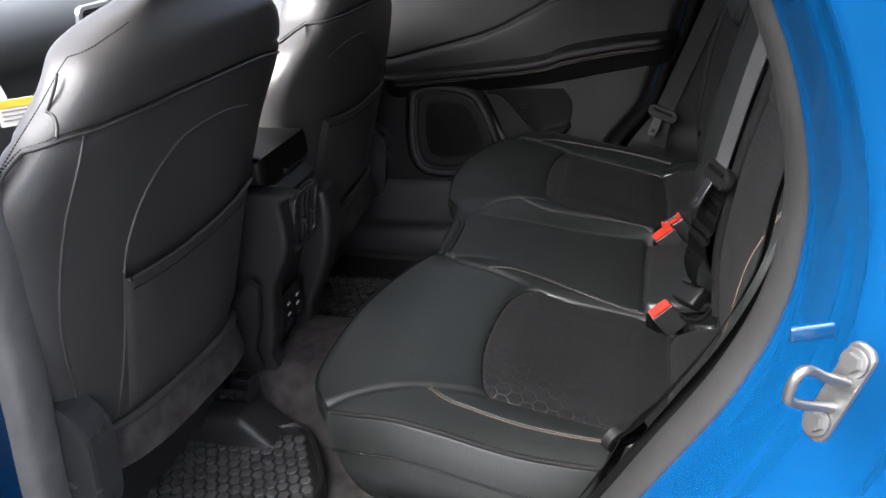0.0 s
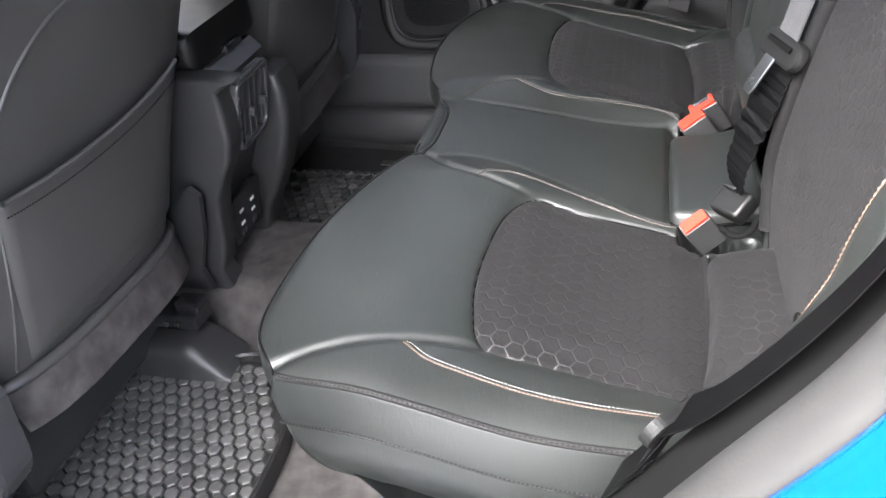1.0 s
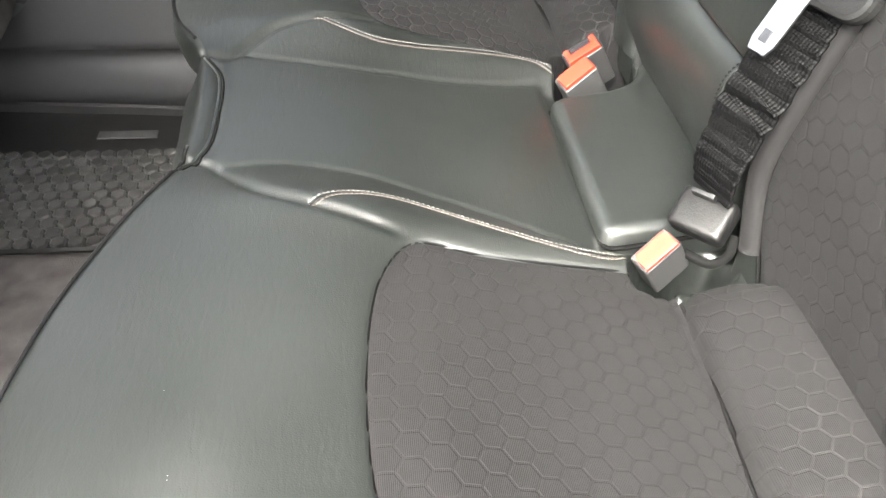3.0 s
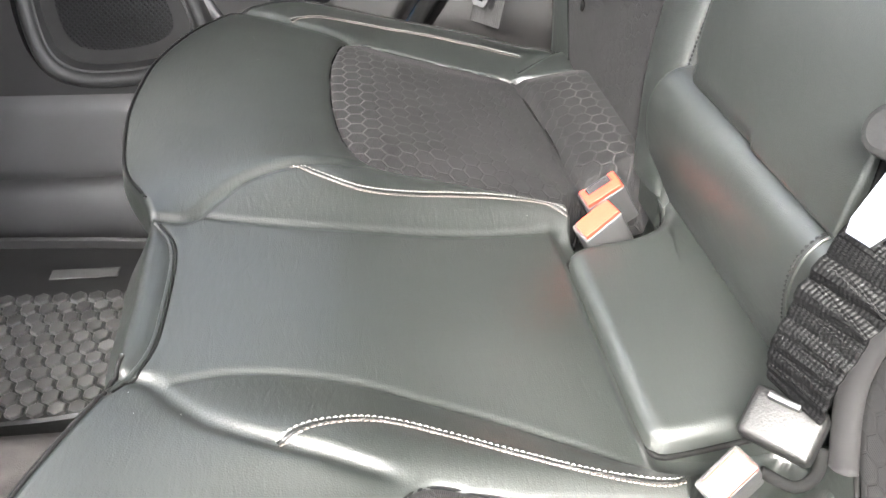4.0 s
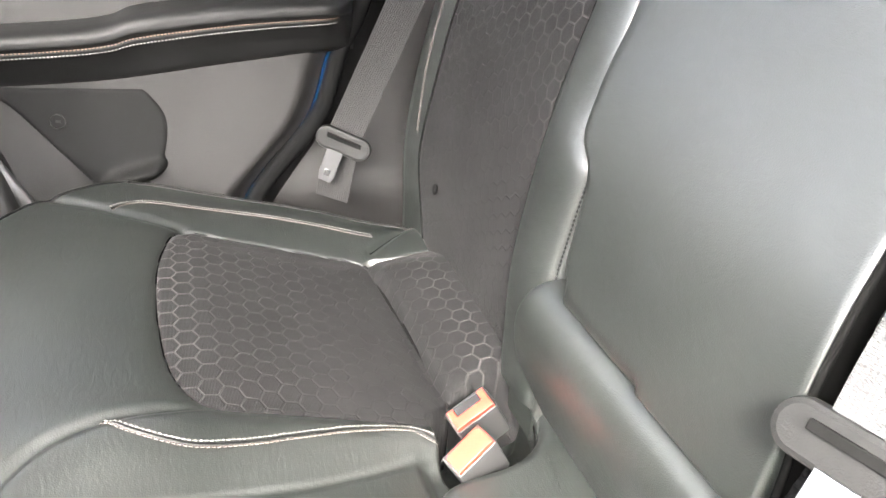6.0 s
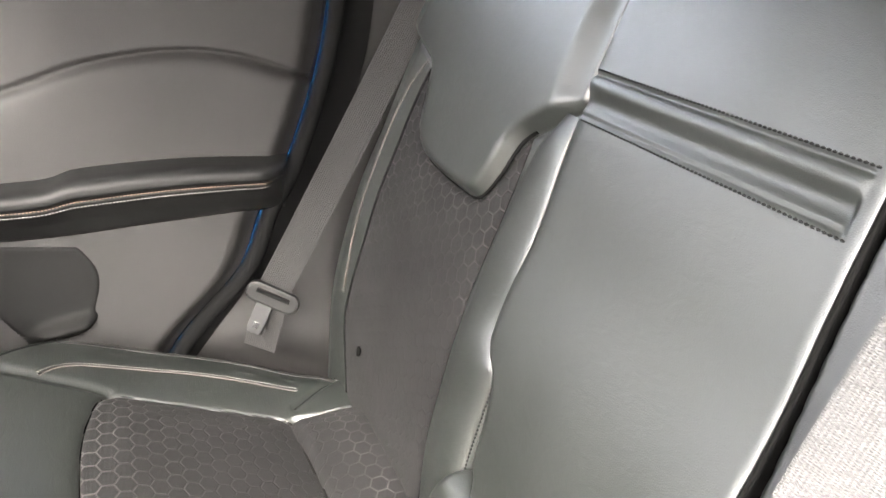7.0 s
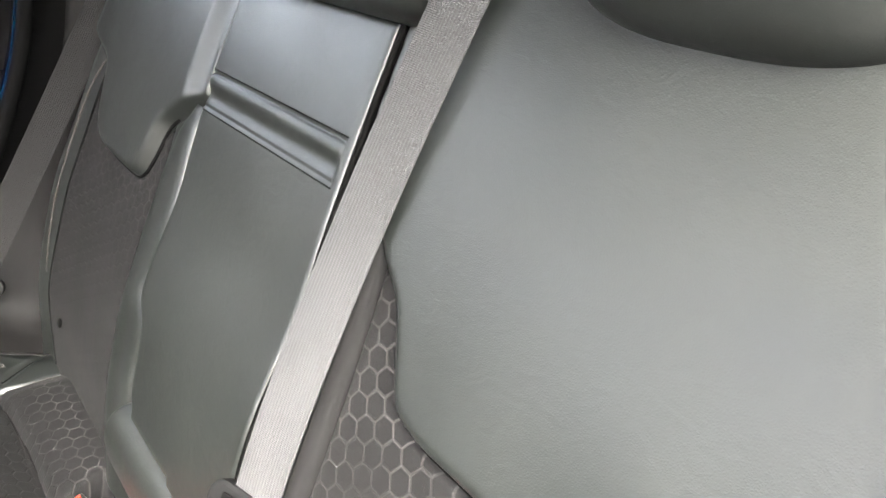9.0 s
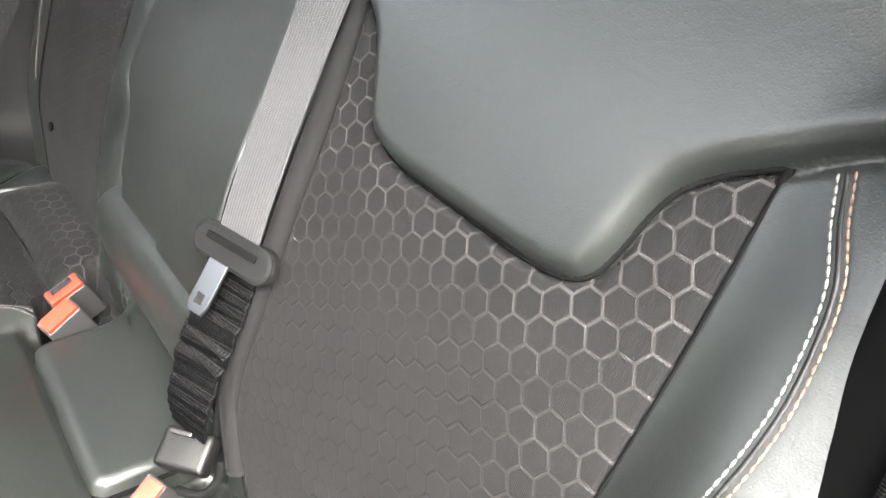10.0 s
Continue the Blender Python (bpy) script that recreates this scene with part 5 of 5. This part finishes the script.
mat([(-0.70, 0.93), (-0.50, 0.93), (-0.32, 0.95), (-0.292, 0.97), (-0.290, 1.10), (-0.305, 1.16), (-0.37, 1.255), (-0.42, 1.262), (-0.47, 1.228), (-0.56, 1.222), (-0.70, 1.22), (-0.74, 1.15), (-0.74, 1.0)], "black rubber floor mat with hexagonal nubs, by the doorway", (-0.74, -0.28, 0.94, 1.28))
mat([(-0.70, 1.99), (-0.50, 1.985), (-0.26, 1.965), (-0.215, 1.94), (-0.205, 1.80), (-0.215, 1.675), (-0.30, 1.630), (-0.55, 1.63), (-0.70, 1.64), (-0.74, 1.75), (-0.74, 1.9)], "black rubber floor mat with hexagonal nubs and raised badge", (-0.74, -0.20, 1.635, 1.87), (-0.345, 1.905))


def rocker(y0, side, name):
    """The carpeted step between mat and door sill."""
    xs = np.linspace(-0.75, 0.0, 30)
    sec = spline([(0.0, -0.02), (0.01, 0.03), (0.03, 0.075), (0.07, 0.09), (0.16, 0.095)], 20)
    P = np.stack([np.broadcast_to(xs[:, None], (30, 20)), np.broadcast_to(y0 + side * sec[None, :, 0], (30, 20)), np.broadcast_to(sec[None, :, 1], (30, 20))], 2)
    facing_up(tagged(grid_part(name, P, PLASTIC), "black plastic inner sill panel", "trim", kind="structure"), (0, 0, 1))


rocker(2.0, 1, "trim_far_sill")


# ---- far rear door ----
def door_y(z):
    return 2.13 + 0.25 * (z - 0.38)


door_edge = smooth_curve([0.05, 0.15, 0.286, 0.386, 0.468, 0.527, 0.652, 0.759, 0.95], [0.00, 0.06, 0.121, 0.203, 0.232, 0.262, 0.300, 0.316, 0.322])
belt_line = smooth_curve([-0.45, -0.20, -0.084, 0.009, 0.109, 0.196, 0.298, 0.35], [0.50, 0.555, 0.602, 0.644, 0.669, 0.672, 0.652, 0.64])


def door_grid(name, xa, xb, za, zb, nx, nz, out, matl, parent, label=""):
    """A moulded piece of the door; xa, xb may follow the height; out(x, z): how far it stands into the cabin."""
    z = np.linspace(za, zb, nz)
    u = np.linspace(0, 1, nx)
    Z, U = np.meshgrid(z, u, indexing="ij")
    A = xa(Z) if callable(xa) else np.full_like(Z, xa)
    B = xb(Z) if callable(xb) else np.full_like(Z, xb)
    X = A + (B - A) * U
    Y = door_y(Z) - out(X, Z, U, (Z - za) / (zb - za))
    return facing_up(grid_part(name, np.stack([X, Y, Z], 2), matl, parent, label), (0, -1, 0))


def rim(u, v, k=0.03):
    return np.sqrt(np.clip(np.minimum(np.minimum(u, 1 - u), np.minimum(v, 1 - v)) / k, 0, 1))


def rear_door():
    b = thing("rear_door", "closed far rear door with grey trim, padded armrest and round-cornered speaker", "car door")

    def base(x, z, u, v):
        d = belt_line(x) - z
        o = 0.013 * (1 - np.exp(-np.clip(d, 0, 1) / 0.006)) - 0.007 * np.exp(-(d / 0.0035) ** 2)
        o = o - 0.02 * step(0.03, 0.0, door_edge(z) - x)
        return o
    door_grid("door_panel", -0.62, door_edge, 0.05, 0.95, 120, 320, base, TRIM, b, "soft grey door panel")
    # armrest
    top = smooth_curve([-0.50, -0.086, 0.002, 0.12, 0.245, 0.30], [0.465, 0.500, 0.522, 0.540, 0.549, 0.552])
    low = smooth_curve([-0.50, -0.086, 0.10, 0.224, 0.30], [0.40, 0.424, 0.450, 0.470, 0.48])
    u = np.linspace(0, 1, 90)
    v = np.linspace(0, 1, 50)
    V, U = np.meshgrid(v, u, indexing="ij")
    X = -0.50 + 0.768 * U
    Z = low(X) + (top(X) - low(X)) * V
    prof = smooth_curve([0, 0.08, 0.35, 0.6, 0.66, 0.75, 0.92, 1.0], [0.0, 0.014, 0.030, 0.046, 0.047, 0.054, 0.050, 0.010])
    o = prof(V) * np.sqrt(np.clip((1 - U) / 0.05, 0, 1)) * step(0, 0.10, U)
    ob = facing_up(grid_part("door_armrest", np.stack([X, door_y(Z) - o, Z], 2), MATTE, b, "padded black armrest with contrast stitching"), (0, -1, 0))
    for vv, mt_, nm in ((0.58, THREAD, "pale_stitching"), (0.67, TAN, "copper_stitching")):
        k = int(vv * 49)
        p = np.stack([X[k], door_y(Z[k]) - o[k] - 0.001, Z[k]], 1)[8:-3]
        stitches(nm, p, (0, -1, 0.2), mt_, ob)
    # pocket moulding below the armrest
    pe = smooth_curve([0.26, 0.30, 0.322, 0.38, 0.417, 0.45], [-0.055, -0.03, 0.018, 0.036, 0.016, -0.03])

    def pocket(x, z, u, v):
        o = 0.014 * rim(u, v, 0.05)
        o = o - 0.030 * step(-0.07, -0.10, x + 0.9 * (z - 0.32)) * step(0.415, 0.39, z)
        o = o + 0.012 * np.exp(-((z - 0.318 - 0.25 * (x + 0.02)) / 0.010) ** 2) * step(-0.06, -0.03, x)
        return o
    po = door_grid("map_pocket", -0.20, pe, 0.255, 0.432, 70, 50, pocket, POCKET, b, "black moulded door pocket")
    c0 = (-0.098, door_y(0.386) - 0.0155, 0.386)
    mm = basis(c0, (1, 0, 0), (0, 0.24, 0.97))
    tube("round_symbol", [mm @ Vector((0.0085 * math.cos(a), 0.0085 * math.sin(a), 0)) for a in np.linspace(0, 2 * math.pi, 24)], 0.0008, TRIM, po, "embossed round symbol", 6)
    block("symbol_bar", (0.006, 0.003, 0.0006), TRIM, po, "", 0, mm)
    # diagonal rib beside the speaker
    q = spline([(-0.235, 0.425), (-0.20, 0.375), (-0.16, 0.315), (-0.13, 0.27), (-0.10, 0.22)], 40)
    tube("diagonal_rib", np.stack([q[:, 0], door_y(q[:, 1]) - 0.010, q[:, 1]], 1), 0.012, PLASTIC, b, "black diagonal rib", 12, 0.6, (0, 1, 0))
    # speaker
    so = closed_spline([(-0.365, 0.410), (-0.30, 0.418), (-0.235, 0.400), (-0.200, 0.345), (-0.181, 0.292), (-0.19, 0.262), (-0.235, 0.243), (-0.315, 0.236), (-0.360, 0.252), (-0.376, 0.30), (-0.375, 0.37)], 100)
    c = so.mean(0)
    prof = [(1.31, -0.004), (1.30, 0.016), (1.27, 0.027), (1.20, 0.033), (1.10, 0.031), (1.055, 0.028), (1.04, 0.024), (1.03, 0.027), (1.01, 0.026), (0.99, 0.014), (0.955, 0.012)]
    P = np.zeros((len(prof), 100, 3))
    for i, (k, o_) in enumerate(prof):
        r = c + (so - c) * k
        P[i, :, 0], P[i, :, 2] = r[:, 0], r[:, 1]
        P[i, :, 1] = door_y(r[:, 1]) - o_
    sf = facing_up(grid_part("speaker_frame", P, FRAME, b, "satin dark grey speaker surround", wrap=True), (0, -1, 0))
    r = c + (so - c) * 1.34
    # shadow beside the surround, added as a solid black tube
    tube("speaker_gap", [(x, door_y(z) - 0.003, z) for x, z in np.vstack([r, r[:1]])], 0.015, GAP, b, "black tube standing for shade round the speaker", 10, 0.7, (0, 1, 0))
    r = c + (so - c) * 0.96
    vs = [(x, door_y(z) - 0.0125, z) for x, z in r] + [(c[0], door_y(c[1]) - 0.0150, c[1])]
    fs = [(i, (i + 1) % 100, 100) for i in range(100)]
    facing_up(mesh_part("speaker_grille", vs, fs, GRILLE, b, "fine perforated speaker grille"), (0, -1, 0))
    # lower kick panel
    door_grid("kick_panel", -0.62, lambda z: np.full_like(z, -0.03), 0.06, 0.21, 40, 24, lambda x, z, u, v: 0.02 * rim(u, v, 0.2), PLASTIC, b)
    # rubber seal and the painted edge beyond it
    z = np.linspace(0.06, 0.95, 60)
    x = door_edge(z)
    tube("door_seal", np.stack([x + 0.016, door_y(z) + 0.004, z], 1), 0.012, GAP, b, "black rubber door seal", 10)
    # black sheet added so that no sky shows through the door slit
    P = np.stack([np.stack([x - 0.004 + 0.08 * k, door_y(z) + 0.022, z], 1) for k in (0.0, 0.5, 1.0)], 0)
    facing_up(grid_part("gap_backing", P, GAP, b, "black sheet added to close the slit behind the seal"), (0, -1, 0))
    z = np.linspace(0.06, 0.76, 50)
    x = door_edge(z)
    P = np.stack([np.stack([x + 0.000 + 0.0045 * k, door_y(z) + 0.002 + 0.004 * k, z], 1) for k in np.linspace(0, 1, 6)], 0)
    grid_part("painted_edge", P, BLUE, b, "blue painted door frame edge")


def perforated(name):
    """Moulded mesh: rows of round holes."""
    m = material(name, (0.0045, 0.0045, 0.0047), 0.5, vary=0.05, spec=0.10)
    nt = m.node_tree
    b = nt.nodes["Principled BSDF"]
    tc = nt.nodes.new("ShaderNodeTexCoord")
    mp = nt.nodes.new("ShaderNodeMapping")
    mp.inputs["Rotation"].default_value = (0.0, 0.7, 0.0)
    mp.inputs["Scale"].default_value = (1.0, 0.0, 1.0)
    nt.links.new(tc.outputs["Object"], mp.inputs["Vector"])
    v = nt.nodes.new("ShaderNodeTexVoronoi")
    v.inputs["Scale"].default_value, v.inputs["Randomness"].default_value = 190.0, 0.0
    nt.links.new(mp.outputs[0], v.inputs["Vector"])
    hole = nt.nodes.new("ShaderNodeMapRange")
    hole.inputs[1].default_value, hole.inputs[2].default_value = 0.28, 0.40
    nt.links.new(v.outputs["Distance"], hole.inputs[0])
    mix = nt.nodes.new("ShaderNodeMix")
    mix.data_type = "RGBA"
    nt.links.new(hole.outputs[0], mix.inputs[0])
    mix.inputs[6].default_value = (0.003, 0.003, 0.003, 1)
    nt.links.new(b.inputs["Base Color"].links[0].from_socket, mix.inputs[7])
    nt.links.new(mix.outputs[2], b.inputs["Base Color"])
    bump = nt.nodes.new("ShaderNodeBump")
    bump.inputs["Strength"].default_value, bump.inputs["Distance"].default_value = 0.9, 0.002
    nt.links.new(hole.outputs[0], bump.inputs["Height"])
    nt.links.new(bump.outputs[0], b.inputs["Normal"])
    return m


GRILLE = perforated("speaker_mesh")
rear_door()


def quarter_trim(y0, side, name, label):
    """Trim between door and backrest, from the cushion up to the window."""
    z = np.linspace(0.20, 1.05, 60)
    u = np.linspace(0, 1, 30)
    Z, U = np.meshgrid(z, u, indexing="ij")
    xa = door_edge(np.clip(Z, 0.05, 0.95)) + 0.045
    X = xa + (0.60 - xa) * U
    Y = y0 + side * (0.25 * (Z - 0.38) + 0.03 * (1 - U) - 0.03 * np.exp(-((Z - 0.30) / 0.06) ** 2))
    facing_up(tagged(grid_part(name, np.stack([X, Y, Z], 2), TRIM), label, "trim", kind="structure"), (0, -side, 0))


quarter_trim(2.135, 1, "trim_far_quarter", "grey quarter trim beside the far backrest")


# ---- what shows ahead, between the front seats ----
def dashboard():
    b = thing("dashboard", "grey dashboard with silver-edged air vent beyond the front seats", "dashboard")
    ys = np.linspace(0.85, 2.25, 30)
    sec = spline([(-1.65, 0.70), (-1.45, 0.74), (-1.30, 0.72), (-1.24, 0.66), (-1.25, 0.60), (-1.32, 0.54), (-1.30, 0.40), (-1.35, 0.20)], 40)
    P = np.stack([np.broadcast_to(sec[None, :, 0], (30, 40)), np.broadcast_to(ys[:, None], (30, 40)), np.broadcast_to(sec[None, :, 1], (30, 40))], 2)
    facing_up(grid_part("dash_top", P, DASH, b), (1, 0, 0.5))
    m = basis((-1.235, 2.05, 0.665), (0, 1, 0), (0.2, 0, 0.97))
    fr = plate("vent_trim", rounded(0.16, 0.07, 0.02), 0.012, SILVER, b, "satin silver vent surround", m, 0.003, rounded(0.13, 0.045, 0.012))
    plate("vent_back", rounded(0.135, 0.05, 0.012), 0.002, GLOSS, b, "", m, 0)
    for k in range(4):
        block("vent_slat", (0.13, 0.003, 0.01), PLASTIC, fr, "", 0, m @ pose(0, -0.018 + 0.012 * k, 0.006))
    d = thing("front_door", "dark far front door trim panel", "car door")
    z = np.linspace(0.05, 0.85, 20)
    x = np.linspace(-1.40, -0.66, 30)
    Z, X = np.meshgrid(z, x, indexing="ij")
    facing_up(grid_part("door_panel", np.stack([X, 2.14 + 0.2 * (Z - 0.4), Z], 2), DASH, d), (0, -1, 0))
    block("door_armrest", (0.5, 0.06, 0.07), PLASTIC, d, "", 0.02, pose(-0.98, 2.13, 0.5), 3)


dashboard()


def warning_tag():
    b = thing("seat_tag", "white paper tag with yellow band hanging on the front seat", "label")
    m = basis((-0.617, 1.084, 0.674), (0.60, 0.80, -0.05), (0.05, 0.1, 1))
    plate("tag_paper", rounded(0.050, 0.036, 0.002, 3), 0.0006, PAPER, b, "", m, 0)
    plate("yellow_band", rounded(0.049, 0.010, 0.0005, 2), 0.0004, YELLOW, b, "", m @ pose(0, 0.012, 0.0008), 0)
    for k in range(3):
        plate("text_bar", rounded(0.040, 0.0022, 0.0004, 2), 0.0003, INK, b, "", m @ pose(0, 0.002 - 0.006 * k, 0.0008), 0)
    plate("tag_loop", rounded(0.012, 0.06, 0.004, 4), 0.0006, PAPER, b, "", m @ pose(-0.020, 0.045, -0.001) @ pose(0, 0, 0, 0, 0, 12), 0)


warning_tag()


# ---- door striker on the painted jamb ----
def striker():
    b = thing("door_striker", "steel door striker loop bolted to the blue door jamb", "door latch")
    ex = Vector((0.34, 0.05, 0.94)).normalized()
    ez = Vector((-0.82, -0.55, 0.1)).normalized()
    ez = (ez - ex * ez.dot(ex)).normalized()
    m = basis((0.3255, 0.640, 0.632), ex, ez.cross(ex))
    plate("striker_plate", rounded(0.066, 0.018, 0.007, 5), 0.003, ZINC, b, "", m @ pose(0, 0, 0), 0.0015)
    for k in (-0.021, 0.021):
        bm = bmesh.new()
        bmesh.ops.create_cone(bm, cap_ends=True, segments=6, radius1=0.0062, radius2=0.0056, depth=0.005)
        bmesh.ops.transform(bm, matrix=m @ pose(k, 0, 0.006), verts=bm.verts)
        part("bolt_head", bm, ZINC, b)
        plate("washer", rounded(0.017, 0.017, 0.0084, 6), 0.0015, ZINC, b, "", m @ pose(k, 0, 0.004), 0.0004)
    lp = [m @ Vector(v) for v in ((0.009, -0.002, 0.0), (0.013, -0.002, 0.022), (0.018, -0.002, 0.037), (0.017, -0.002, 0.043), (0.011, -0.002, 0.045), (0.000, -0.002, 0.042), (-0.004, -0.002, 0.037), (-0.007, -0.002, 0.022), (-0.009, -0.002, 0.0))]
    tube("striker_loop", spline(lp, 50), 0.0030, ZINC, b, sides=12, up=tuple(ez.cross(ex)))
    pad = basis((0.3105, 0.656, 0.6605), (0.97, 0.15, 0.15), (-0.10, -0.20, 0.97))
    block("stamped_pad", (0.024, 0.011, 0.004), BLUE, b, "small stamped rectangle in the blue paint", 0.0018, pad, 3, True)


striker()


def lint():
    """Tiny pale specks of lint lying on the cushion."""
    vs, fs = [], []
    for _ in range(20):
        x, y = random.uniform(-0.12, 0.20), random.uniform(1.02, 1.93)
        z = float(cushion_top(np.array([x]), np.array([y]), False)[0])
        r = random.uniform(0.0002, 0.00035)
        if abs(abs(y - 1.455) - 0.32) < 0.16 and x > 0.0:
            continue
        k = len(vs)
        vs += [(x + r, y, z + r), (x, y + r, z + r), (x - r, y, z + r), (x, y - r, z + r), (x, y, z + 2 * r), (x, y, z)]
        for a in range(4):
            fs += [(k + a, k + (a + 1) % 4, k + 4), (k + (a + 1) % 4, k + a, k + 5)]
    ob = mesh_part("lint_specks", vs, fs, PAPER, smooth=False)
    tagged(ob, "tiny pale lint specks scattered on the leather cushion", "lint", kind="stuff")


lint()


def screws():
    for y, z in ((1.060, 0.348), (1.915, 0.372)):
        b = thing("trim_button", "small black trim button low on the backrest", "fastener", "trim buttons")
        p = back_point(np.array([y]), np.array([z]), False, 0.004)[0]
        bm = bmesh.new()
        bmesh.ops.create_uvsphere(bm, u_segments=16, v_segments=8, radius=0.0058)
        bmesh.ops.scale(bm, vec=(0.5, 0.7, 1.2), verts=bm.verts)
        bmesh.ops.transform(bm, matrix=Matrix.Translation(p), verts=bm.verts)
        part("button_head", bm, GAP, b, "", True)


screws()
